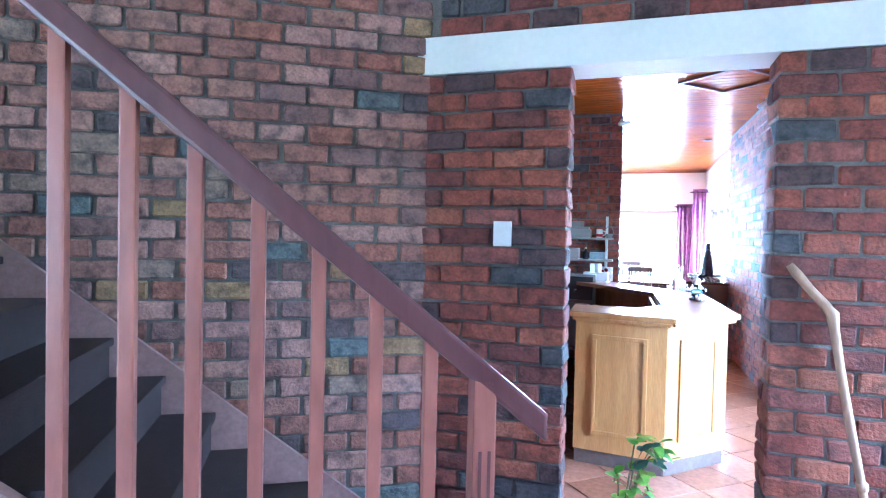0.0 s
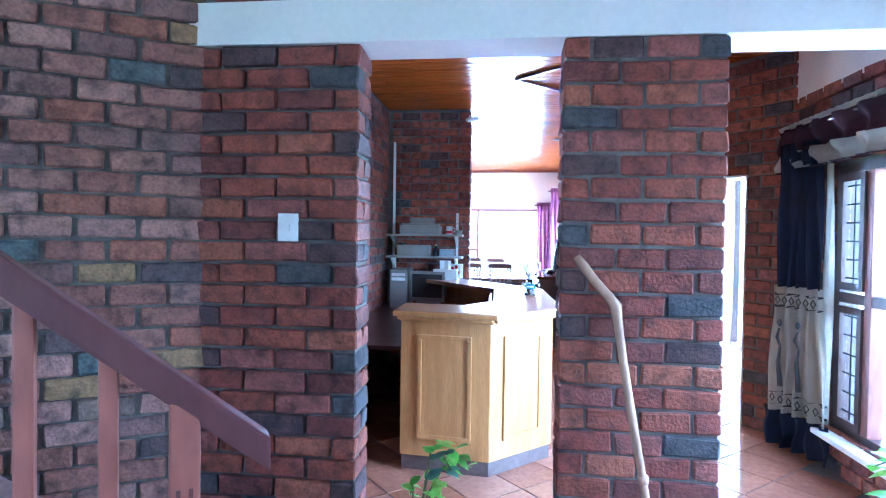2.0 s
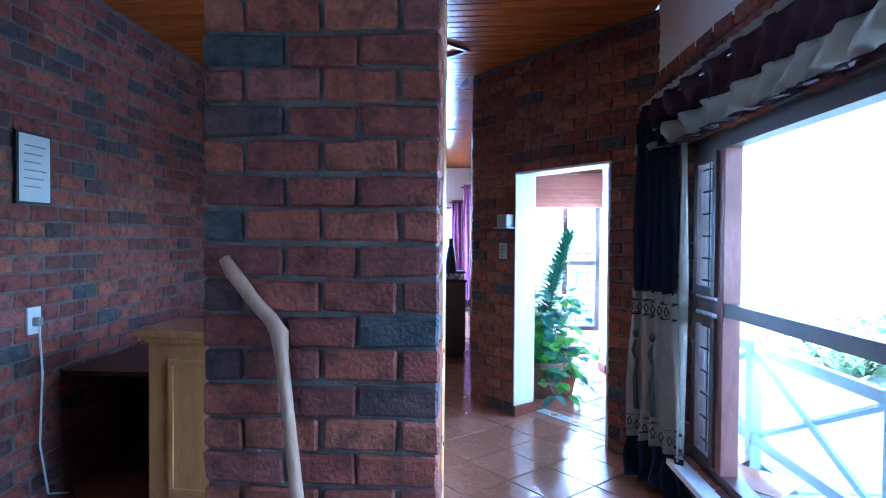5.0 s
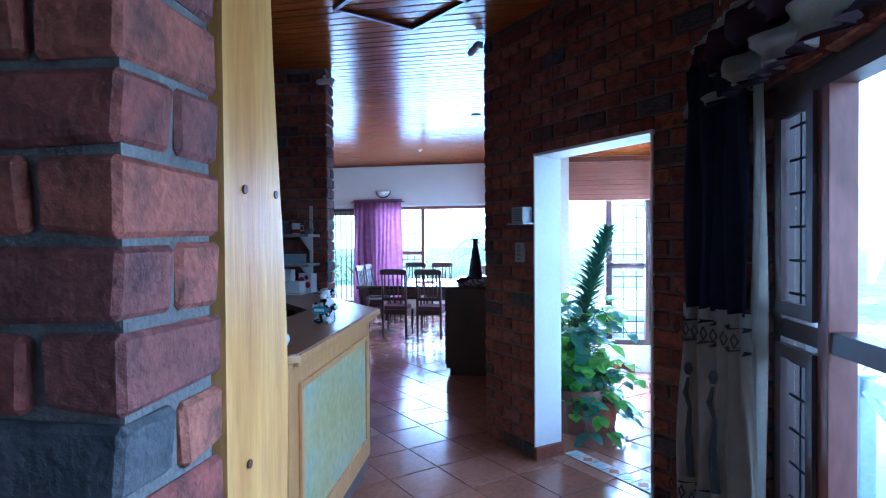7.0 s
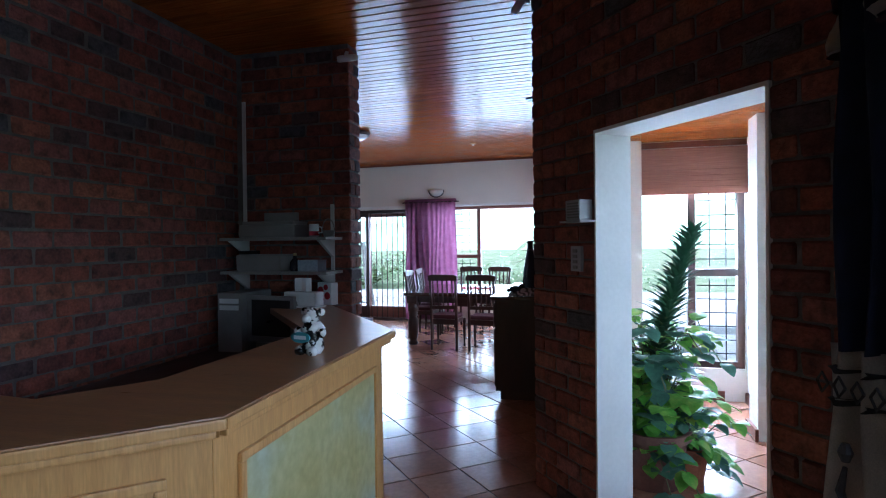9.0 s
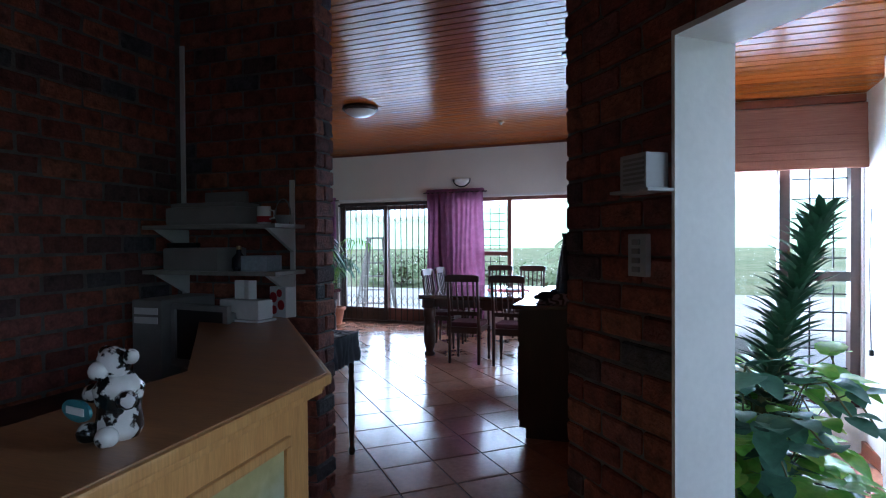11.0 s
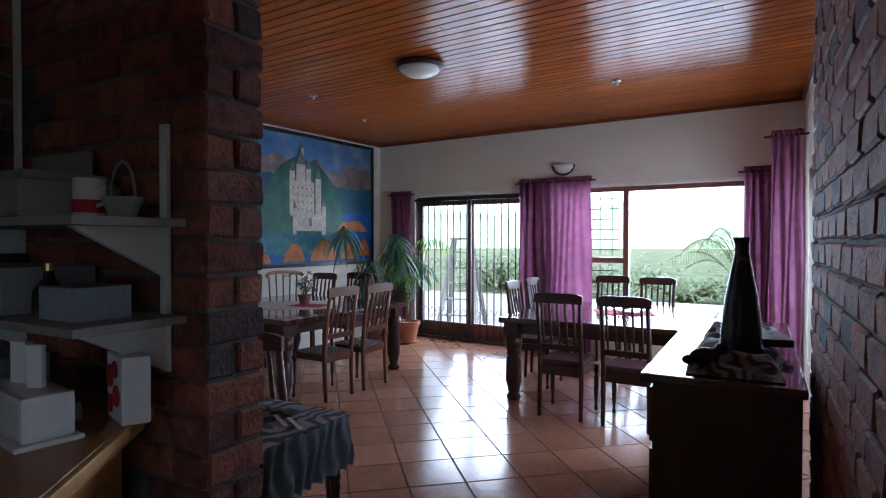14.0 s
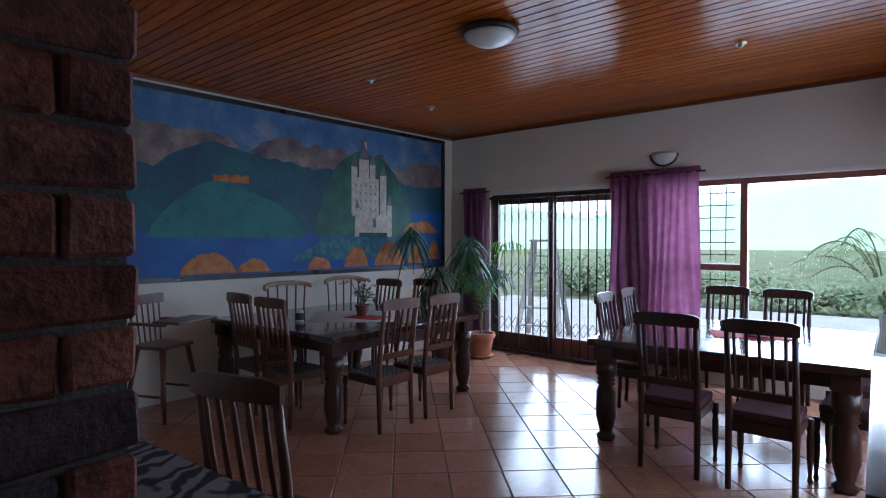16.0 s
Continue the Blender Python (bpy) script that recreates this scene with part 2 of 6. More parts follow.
BOXBLUE = mk("pale_blue_grey_box", (0.30, 0.36, 0.42), (0.36, 0.42, 0.48), 6, 0.5, 0.02, 60)
STAIRD = mk("dark_stair_carpet", (0.020, 0.012, 0.012), (0.04, 0.025, 0.024), 30, 0.9, 0.4, 160)
STAIRP = mk("mauve_stair_stringer", (0.24, 0.14, 0.13), (0.32, 0.20, 0.18), 5, 0.5, 0.05, 40)
DECK = mk("sun_bleached_paving", (0.50, 0.50, 0.48), (0.62, 0.62, 0.60), 2, 0.85, 0.2, 20)
DECKRAIL = mk("pale_blue_painted_rail", (0.42, 0.52, 0.55), (0.52, 0.61, 0.63), 6, 0.5, 0.05, 40)
GARDEN = mk("garden_ground", (0.10, 0.16, 0.05), (0.30, 0.30, 0.17), 0.6, 0.95, 0.4, 6)
BUSH = mk("garden_foliage", (0.28, 0.40, 0.20), (0.42, 0.50, 0.30), 2, 0.6, 0.1, 20)
LADDERW = mk("grey_weathered_timber", (0.20, 0.19, 0.18), (0.30, 0.29, 0.27), 8, 0.8, 0.2, 50, stretch=(1, 1, 0.2))


def flat_glass():
    m = bpy.data.materials.new("window_glass")
    m.use_nodes = True
    nt = m.node_tree
    nt.nodes.remove(nt.nodes["Principled BSDF"])
    tr, gl, fr, mx = (nt.nodes.new("ShaderNode" + k) for k in ("BsdfTransparent", "BsdfGlossy", "Value", "MixShader"))
    gl.inputs["Roughness"].default_value = 0.02
    fr.outputs[0].default_value = 0.05
    nt.links.new(fr.outputs[0], mx.inputs[0])
    nt.links.new(tr.outputs[0], mx.inputs[1])
    nt.links.new(gl.outputs[0], mx.inputs[2])
    nt.links.new(mx.outputs[0], nt.nodes["Material Output"].inputs[0])
    return m


GLASS = flat_glass()


def thin_cloth(m, share):
    """Lets part of the light through a cloth."""
    nt = m.node_tree
    b = nt.nodes["Principled BSDF"]
    tr, mx = nt.nodes.new("ShaderNodeBsdfTranslucent"), nt.nodes.new("ShaderNodeMixShader")
    nt.links.new(b.inputs["Base Color"].links[0].from_socket, tr.inputs[0])
    mx.inputs[0].default_value = share
    nt.links.new(b.outputs[0], mx.inputs[1])
    nt.links.new(tr.outputs[0], mx.inputs[2])
    nt.links.new(mx.outputs[0], nt.nodes["Material Output"].inputs[0])


thin_cloth(VIOLET, 0.4)
thin_cloth(CREAMC, 0.45)
thin_cloth(BLIND, 0.25)
thin_cloth(LEAFB, 0.35)
thin_cloth(LEAFG, 0.25)
thin_cloth(BUSH, 0.3)


# ---- building helpers ----
def mesh(bm, name, material, smooth=False):
    me = bpy.data.meshes.new(name)
    bmesh.ops.recalc_face_normals(bm, faces=bm.faces)
    bm.to_mesh(me)
    bm.free()
    for m in (material if isinstance(material, (list, tuple)) else [material]):
        me.materials.append(m)
    if smooth:
        for p in me.polygons:
            p.use_smooth = True
    return me


def part(name, bm, material, parent=None, label="", smooth=False, m=None):
    ob = new(name, mesh(bm, name, material, smooth))
    if m is not None:
        ob.matrix_basis = m
    if parent is not None:
        ob.parent = parent
    return tagged(ob, label)


def thing(name, label, category, m=None, group="", kind=""):
    ob = new(name)
    ob.empty_display_size = 0.05
    if m is not None:
        ob.matrix_basis = m
    return tagged(ob, label, category, group, kind)


def box(bm, x0, x1, y0, y1, z0, z1, bev=0.0, m=None):
    b = bmesh.ops.create_cube(bm, size=1)["verts"]
    mat = Matrix.LocRotScale(((x0 + x1) / 2, (y0 + y1) / 2, (z0 + z1) / 2), None, (abs(x1 - x0), abs(y1 - y0), abs(z1 - z0)))
    bmesh.ops.transform(bm, matrix=(m @ mat) if m is not None else mat, verts=b)
    if bev:
        es = {e for v in b for e in v.link_edges}
        bmesh.ops.bevel(bm, geom=list(es), offset=bev, segments=2, affect="EDGES", profile=0.7)
    return bm


def B(x0, x1, y0, y1, z0, z1, bev=0.004, m=None):
    return box(bmesh.new(), x0, x1, y0, y1, z0, z1, bev, m)


def prism(poly, z0, z1, bev=0.0):
    bm = bmesh.new()
    lo = [bm.verts.new((x, y, z0)) for x, y in poly]
    hi = [bm.verts.new((x, y, z1)) for x, y in poly]
    n = len(poly)
    bm.faces.new(lo[::-1])
    bm.faces.new(hi)
    for i in range(n):
        bm.faces.new((lo[i], lo[(i + 1) % n], hi[(i + 1) % n], hi[i]))
    if bev:
        bmesh.ops.bevel(bm, geom=list(bm.edges), offset=bev, segments=2, affect="EDGES", profile=0.7)
    return bm


def lathe(profile, seg=20, bm=None, m=None):
    bm = bm or bmesh.new()
    rings = []
    for r, z in profile:
        ring = []
        for i in range(seg):
            a = 2 * math.pi * i / seg
            v = Vector((r * math.cos(a), r * math.sin(a), z))
            ring.append(bm.verts.new(m @ v if m is not None else v))
        rings.append(ring)
    for a, b in zip(rings, rings[1:]):
        for i in range(seg):
            bm.faces.new((a[i], a[(i + 1) % seg], b[(i + 1) % seg], b[i]))
    bm.faces.new(rings[0][::-1])
    bm.faces.new(rings[-1])
    return bm


def tube(points, radii, seg=8, bm=None):
    bm = bm or bmesh.new()
    pts = [Vector(p) for p in points]
    if not isinstance(radii, (list, tuple)):
        radii = [radii] * len(pts)
    rings = []
    for i, p in enumerate(pts):
        d = (pts[min(i + 1, len(pts) - 1)] - pts[max(i - 1, 0)]).normalized()
        u = d.orthogonal().normalized() if abs(d.z) > 0.9 else d.cross(Vector((0, 0, 1))).normalized()
        w = d.cross(u)
        rings.append([bm.verts.new(p + radii[i] * (u * math.cos(2 * math.pi * k / seg) + w * math.sin(2 * math.pi * k / seg))) for k in range(seg)])
    for a, b in zip(rings, rings[1:]):
        for i in range(seg):
            bm.faces.new((a[i], a[(i + 1) % seg], b[(i + 1) % seg], b[i]))
    bm.faces.new(rings[0][::-1])
    bm.faces.new(rings[-1])
    return bm


def drape(width, z0, z1, waves, depth, thick=0.006, flare=0.0, cols=64, rows=10, wob=0.012):
    """A hanging cloth with folds along x, from z1 down to z0."""
    bm = bmesh.new()
    grid = []
    for j in range(rows + 1):
        f = j / rows
        line = []
        for i in range(cols + 1):
            u = i / cols
            ph = 2 * math.pi * waves * (u + 0.03 * math.sin(9 * u + 2 * f))
            amp = depth * (0.55 + 0.45 * f) * (0.8 + 0.3 * math.sin(5 * u + 1))
            x = (u - 0.5) * width * (1 + flare * f) + wob * math.sin(6 * f + 11 * u)
            line.append(bm.verts.new((x, amp * math.sin(ph), z1 + (z0 - z1) * f + (0.006 * math.sin(ph) if j == rows else 0))))
        grid.append(line)
    for a, b in zip(grid, grid[1:]):
        for i in range(cols):
            bm.faces.new((a[i], a[i + 1], b[i + 1], b[i]))
    bmesh.ops.solidify(bm, geom=list(bm.faces), thickness=thick)
    return bm


def leaf(bm, base, way, length, width, droop=0.3, segs=3, fold=0.15):
    """One pointed leaf that bends down along its length."""
    way = Vector(way).normalized()
    side = way.cross(Vector((0, 0, 1)))
    side = side.normalized() if side.length > 1e-3 else Vector((1, 0, 0))
    up = side.cross(way).normalized()
    rows = []
    for i in range(segs + 1):
        f = i / segs
        c = Vector(base) + way * length * f - Vector((0, 0, 1)) * droop * length * f * f
        w = width * math.sin(math.pi * min(0.12 + 0.88 * f, 0.985)) ** 0.8 * 0.5
        rows.append((bm.verts.new(c - side * w + up * fold * w), bm.verts.new(c), bm.verts.new(c + side * w + up * fold * w)))
    for a, b in zip(rows, rows[1:]):
        bm.faces.new((a[0], a[1], b[1], b[0]))
        bm.faces.new((a[1], a[2], b[2], b[1]))


# ---- bricks ----
rng = random.Random(5)
BRICKS = {}


def chamfered(w, d, h, c, r, data=None, m=None):
    """A worn brick: a box with cut edges and slightly uneven corners."""
    x, y, z = w / 2, d / 2, h / 2
    vs, fs = [], []
    idx = {}
    for sx in (-1, 1):
        for sy in (-1, 1):
            for sz in (-1, 1):
                j = [r.uniform(-0.0045, 0.0045), r.uniform(-0.003, 0.003), r.uniform(-0.0045, 0.0045)]
                for k, off in enumerate(((0, c, c), (c, 0, c), (c, c, 0))):
                    idx[sx, sy, sz, k] = len(vs)
                    vs.append((sx * (x - off[0]) + j[0], sy * (y - off[1]) + j[1], sz * (z - off[2]) + j[2]))
    for ax in range(3):
        for s in (-1, 1):
            q = []
            for a, b in ((-1, -1), (1, -1), (1, 1), (-1, 1)):
                t = [a, b]
                t.insert(ax, s)
                q.append(idx[t[0], t[1], t[2], ax])
            fs.append(q)
    for ax in range(3):
        k1, k2 = [k for k in range(3) if k != ax]
        for a in (-1, 1):
            for b in (-1, 1):
                q = []
                for s, k in ((-1, k1), (1, k1), (1, k2), (-1, k2)):
                    t = [a, b]
                    t.insert(ax, s)
                    q.append(idx[t[0], t[1], t[2], k])
                fs.append(q)
    for sx in (-1, 1):
        for sy in (-1, 1):
            for sz in (-1, 1):
                fs.append([idx[sx, sy, sz, k] for k in range(3)])
    return vs, fs


def brick_mesh(w, d, h, material, c=0.0075):
    key = (round(w, 3), round(d, 3), round(h, 3), material.name, rng.randrange(4))
    if key not in BRICKS:
        me = bpy.data.meshes.new("brick")
        vs, fs = chamfered(w, d, h, c, rng)
        me.from_pydata(vs, [], fs)
        me.materials.append(material)
        bm = bmesh.new()
        bm.from_mesh(me)
        bmesh.ops.recalc_face_normals(bm, faces=bm.faces)
        bm.to_mesh(me)
        bm.free()
        BRICKS[key] = me
    return BRICKS[key]


COURSE, BL, BH = 0.0964, 0.222, 0.0848


def lay(wall, bricks, single, joined, m, limit=300):
    """Puts (x, y, z, w, d) bricks on a wall: the first ones as parts, the rest joined."""
    for x, y, z, w, d in bricks[:limit]:
        ob = new("brick", brick_mesh(w, d, BH, single))
        ob.parent = wall
        ob.matrix_basis = m @ pose(x, y + rng.uniform(-0.002, 0.002), z, rng.uniform(-0.5, 0.5), rng.uniform(-0.5, 0.5), rng.uniform(-0.6, 0.6))
    V, Fc = [], []
    for x, y, z, w, d in bricks[limit:]:
        vs, fs = chamfered(w, d, BH, 0.0075, rng)
        mm = m @ pose(x, y + rng.uniform(-0.002, 0.002), z)
        k = len(V)
        V += [tuple(mm @ Vector(v)) for v in vs]
        Fc += [[k + i for i in q] for q in fs]
    if V:
        me = bpy.data.meshes.new("brickwork")
        me.from_pydata(V, [], Fc)
        me.materials.append(joined)
        bm = bmesh.new()
        bm.from_mesh(me)
        bmesh.ops.recalc_face_normals(bm, faces=bm.faces)
        bm.to_mesh(me)
        bm.free()
        ob = new("brickwork", me)
        ob.parent = wall
        tagged(ob, kind="stuff")


def face_bricks(length, z0, z1, depth=0.1, gaps=(), y=None, near=None):
    """Stretcher bond along x from 0 to length, its front at y = 0 (bricks reach back to +y). gaps: (x0, x1, z0, z1) left open."""
    out = []
    n = int(round((z1 - z0) / COURSE))
    for c in range(n):
        z = z0 + (c + 0.5) * COURSE
        spans = [(0.0, length)]
        for g0, g1, h0, h1 in gaps:
            if h0 < z < h1:
                spans = [s for a, b in spans for s in ((a, min(b, g0)), (max(a, g1), b)) if s[1] - s[0] > 0.03]
        for a, b in spans:
            x = a
            first = True
            while x < b - 0.03:
                w = BL
                if first and c % 2:
                    w = 0.105
                first = False
                w = min(w, b - x)
                if b - x - w < 0.05:
                    w = b - x
                out.append((x + w / 2, depth / 2, z, w - 0.004, depth))
                x += w + 0.013
    if near is not None:
        out.sort(key=lambda q: (q[0] - near[0]) ** 2 + (q[2] - near[1]) ** 2)
    return out


def along(p0, p1):
    """The pose with x along p0 to p1 and +y to the left of it."""
    return pose(p0[0], p0[1], 0, 0, 0, math.degrees(math.atan2(p1[1] - p0[1], p1[0] - p0[0]))), math.dist(p0, p1)


def wall_with_gaps(bm, length, y0, y1, z0, z1, gaps):
    """A wall's solid along x with rectangular openings (x0, x1, z0, z1)."""
    xs = sorted({0.0, length, *[g[0] for g in gaps], *[g[1] for g in gaps]})
    zs = sorted({z0, z1, *[g[2] for g in gaps], *[g[3] for g in gaps]})
    for a, b in zip(xs, xs[1:]):
        run = None
        for c, d in zip(zs, zs[1:]):
            open_ = any(g[0] < (a + b) / 2 < g[1] and g[2] < (c + d) / 2 < g[3] for g in gaps)
            if not open_:
                run = (run[0], d) if run else (c, d)
            if open_ or d == zs[-1]:
                if run:
                    box(bm, a, b, y0, y1, run[0], run[1])
                run = None
    return bm


# ---- structure ----
CEIL = 3.12
D = Vector((0.857, 0.515, 0))        # the house's second axis, turned by 31 degrees
FAR = pose(-4.45, 14.18, 0, 0, 0, -4.0)   # far room: x along the far wall, -y into the room


def structure(name, bm, material, label="", category="wall", m=None):
    ob = part(name, bm, material, None, label, m=m)
    return tagged(ob, "", category, "", "structure")


structure("ground", B(-60, 60, -40, 400, -0.7, -0.3, 0), GARDEN, "dry green garden ground reaching to the horizon", "ground")
structure("floor", prism([(-6.2, -3.2), (2.75, -3.2), (2.75, 5.0), (2.88, 5.2), (3.2, 9.3), (2.1, 9.3), (2.1, 14.3), (-6.2, 14.3)], -0.3, -0.006), GROUT, "dark grout bed under terracotta floor tiles", "floor")
structure("pavement", B(-8, 8, 14.5, 22, -0.299, -0.05, 0.01), DECK, "sun-bleached paved terrace beyond the garden door", "pavement")
structure("pavement", B(3.0, 9, -3, 5.0, -0.299, -0.08, 0.01), DECK, "pale balcony floor outside the front window", "pavement")
structure("pavement", B(3.45, 9, 5.05, 13.9, -0.298, -0.085, 0.01), DECK, "pale paved yard outside the sunroom", "pavement")

# stair hall: brick wall on the second axis, running back from the inner corner
A0 = Vector((-1.04, 2.81, 0))
A1 = A0 - D * 5.2
W_ST, LEN_ST = along(A1, A0)
wall_stair = structure("wall_stair", B(0, LEN_ST, 0.02, 0.25, 0, 4.4, 0, W_ST), MORTAR, "mottled face-brick wall beside the staircase")
# hall closing walls with a large window behind
structure("wall_hall_back", wall_with_gaps(bmesh.new(), 8.9, -3.1, -2.88, 0, 4.4, [(1.9, 5.3, 0.5, 2.5)]), PLASTER, "plain plastered back wall", m=pose(-6.2, 0, 0))
structure("wall_hall_left", B(-6.2, -6.0, -2.88, 0.3, 0, 4.4, 0), PLASTER, "plain plastered side wall")
structure("ceiling_hall", B(-6.2, 2.9, -3.1, 2.795, 4.4, 4.5, 0), PLASTER, "plain white ceiling", "ceiling")
# front window wall
WIN0, WIN1, WZ0, WZ1 = 1.75, 4.66, 0.27, 2.1
wall_front = structure("wall_front_window", wall_with_gaps(bmesh.new(), 8.26, -0.2, -0.055, 0, 2.66, [(WIN0 + 3.1, WIN1 + 3.1, WZ0, WZ1)]), MORTAR, "dark brick wall round the front window", m=pose(2.56, -3.1, 0, 0, 0, 90))
structure("wall_front_upper", B(2.56, 2.76, -3.1, 5.2, 2.661, 4.4, 0), PLASTER, "white plaster above the window wall")
structure("window_sill", B(2.46, 2.66, WIN0 - 0.02, WIN1 + 0.02, 0.235, 0.272, 0.006), PLASTER, "white painted low window sill", "sill")
# lintel and brick over it
structure("lintel_beam", B(-1.12, 2.58, 2.79, 3.05, 2.41, 2.60, 0.006), PLASTER, "white plastered beam over the brick piers", "beam")
wall_over = structure("wall_over_beam", B(-1.1, 2.6, 2.815, 2.99, 2.601, 4.4, 0), MORTAR, "red face brick above the white beam")
# switch pier and free-standing pillar
wall_switch = structure("wall_switch", B(-1.1, -0.345, 2.825, 3.015, 0, 2.409, 0), MORTAR, "red face-brick wall stub with a light switch")
pillar = structure("brick_pillar", B(0.55, 1.185, 2.80, 2.975, 0, 2.409, 0), MORTAR, "free-standing red brick pillar with deep joints", "pillar")
# office walls
wall_office = structure("wall_office_left", B(-1.36, -1.17, 3.0, 7.324, 0, CEIL, 0), MORTAR, "dark red brick wall beside the reception desk")
wall_shelf = structure("wall_shelf", B(-1.36, -0.165, 7.325, 7.505, 0, CEIL, 0), MORTAR, "dark brick wall behind the reception shelves")
# oblique wall with the white-lined opening to the sunroom
N0, N1 = Vector((2.575, 5.157, 0)), Vector((1.32, 6.78, 0))
W_OB, LEN_OB = along(N0, N1)
O0, O1, OH = 0.422, 1.43, 2.13
wall_ob = structure("wall_oblique", wall_with_gaps(bmesh.new(), LEN_OB, -0.215, -0.015, 0, CEIL, [(O0, O1, 0, OH)]), MORTAR, "dark brick wall pierced by a white opening", m=W_OB)
structure("opening_lining", wall_with_gaps(bmesh.new(), O1 - O0 + 0.012, -0.232, 0.004, 0, OH + 0.006, [(0.014, O1 - O0 - 0.002, -1, OH - 0.012)]), PLASTER, "white plastered lining of the opening", "trim", m=W_OB @ pose(O0 - 0.006, 0, 0))
structure("sunroom_inner_wall", wall_with_gaps(bmesh.new(), LEN_OB, -0.24, -0.216, 0, 2.6, [(O0, O1, 0, OH)]), PLASTER, "white sunroom side of the oblique wall", m=W_OB)
structure("baseboard_lining", B(O1 - 0.03, O1 + 0.0, -0.24, 0.012, 0, 0.09, 0.004), TRIMWOOD, "terracotta skirting at the opening", "baseboard", m=W_OB)
wall_side = structure("wall_sideboard", B(1.345, 1.5, 6.80, 9.31, 0, CEIL, 0), MORTAR, "dark brick wall beside the sideboard")
structure("wall_sideboard_back", B(1.5, 1.53, 6.85, 9.31, 0, CEIL, 0), PLASTER, "white sunroom side of the brick wall")
# sunroom
SUNW = pose(2.79, 5.03, 0, 0, 0, 85.6)
structure("sunroom_wall_back", wall_with_gaps(bmesh.new(), 1.75, 0, 0.2, 0, 2.6, [(0.16, 1.56, 0.31, 2.42)]), PLASTER, "white sunroom wall round a tall window", m=pose(1.53, 9.1, 0))
structure("sunroom_wall_side", wall_with_gaps(bmesh.new(), 4.1, -0.08, 0, 0, 2.6, [(0.5, 2.6, 0.31, 2.42)]), PLASTER, "white sunroom side wall", m=SUNW)
structure("sunroom_pilaster", B(2.9, 3.1, 7.95, 8.2, 0, 2.6, 0.004), PLASTER, "white plastered pilaster", "pillar")
structure("baseboard", B(1.53, 2.9, 9.075, 9.1, 0, 0.1, 0.004), TRIMWOOD, "brown skirting under the sunroom window", "baseboard")
structure("baseboard", B(2.875, 2.9, 7.93, 8.22, 0, 0.1, 0.004), TRIMWOOD, "brown skirting at the pilaster", "baseboard")
structure("baseboard", B(3.075, 3.1, 8.22, 9.07, 0, 0.1, 0.004), TRIMWOOD, "brown skirting in the sunroom", "baseboard")
# far dining room (x along the far wall from the mural corner)
FW = 6.0
RX = 1.535                           # face of the dining room's window wall
structure("wall_far", wall_with_gaps(bmesh.new(), FW, 0, 0.22, 0, CEIL, [(0.72, 2.68, 0.0, 2.22), (3.1, 5.47, 0.35, 2.24)]), CREAM, "cream dining room wall with door and window", m=FAR)
structure("wall_mural", B(-0.2, 0, -6.9, 0.22, 0, CEIL, 0), CREAM, "cream wall that carries the large mural", m=FAR)
structure("wall_far_right", wall_with_gaps(bmesh.new(), 5.1, -0.2, 0, 0, CEIL, [(1.5, 4.2, 0.35, 2.24)]), CREAM, "cream right wall of the dining room", m=pose(RX, 8.75, 0, 0, 0, 90))
structure("wall_near_dining", B(-6.2, -1.37, 7.33, 7.52, 0, CEIL, 0), CREAM, "plain near wall of the dining room")
structure("wall_return", B(1.74, 2.15, 8.951, 9.09, 0, CEIL, 0), CREAM, "short return wall of the dining room")
structure("window_lintel_trim", B(0.6, 5.9, -0.022, 0.0, 2.245, 2.285, 0.004), PLASTER, "white ledge above door and window", "trim", m=FAR)


def ceiling(name, x0, x1, y0, y1, z, ang, label, width=0.105):
    """Tongue-and-groove boards along x, in one mesh."""
    V, Fc = [], []
    r = random.Random(3)
    y = y0
    while y < y1:
        w = min(width, y1 - y)
        x = x0
        while x < x1:
            e = min(x + r.uniform(2.5, 4.5), x1)
            k = len(V)
            g, dz = 0.009, r.uniform(0, 0.0015)
            for px in (x + 0.001, e - 0.001):
                V += [(px, y, z + 0.012), (px, y + g, z - dz), (px, y + w - g, z - dz), (px, y + w, z + 0.012), (px, y + w, z + 0.05), (px, y, z + 0.05)]
            for i in range(6):
                j = (i + 1) % 6
                Fc.append((k + i, k + j, k + 6 + j, k + 6 + i))
            x = e
        y += width
    me = bpy.data.meshes.new(name)
    me.from_pydata(V, [], Fc)
    me.materials.append(BOARD)
    bm = bmesh.new()
    bm.from_mesh(me)
    bmesh.ops.recalc_face_normals(bm, faces=bm.faces)
    bm.to_mesh(me)
    bm.free()
    ob = new(name, me)
    ob.matrix_basis = ang
    tagged(ob, label, "ceiling", "", "structure")


ceiling("ceiling", -0.2, FW + 1.6, -11.4, 0.2, CEIL, FAR, "varnished orange pine board ceiling, glossy")
ceiling("ceiling_sunroom", 1.54, 3.2, 7.0, 9.3, 2.504, Matrix.Identity(4), "varnished pine board ceiling of the sunroom")
ceiling("ceiling_sunroom", 0.3, LEN_OB + 0.05, -0.78, -0.245, 2.5, W_OB, "varnished pine board ceiling inside the opening")
structure("sunroom_roof", prism([(2.64, 5.34), (2.82, 5.5), (3.2, 7.0), (3.2, 9.3), (1.54, 9.3), (1.54, 6.92)], 2.61, 2.68), PLASTER, "plain sunroom roof slab", "roof")
structure("roof", B(-6.4, 3.6, 2.8, 14.6, 3.25, 3.35, 0), PLASTER, "plain roof slab", "roof")
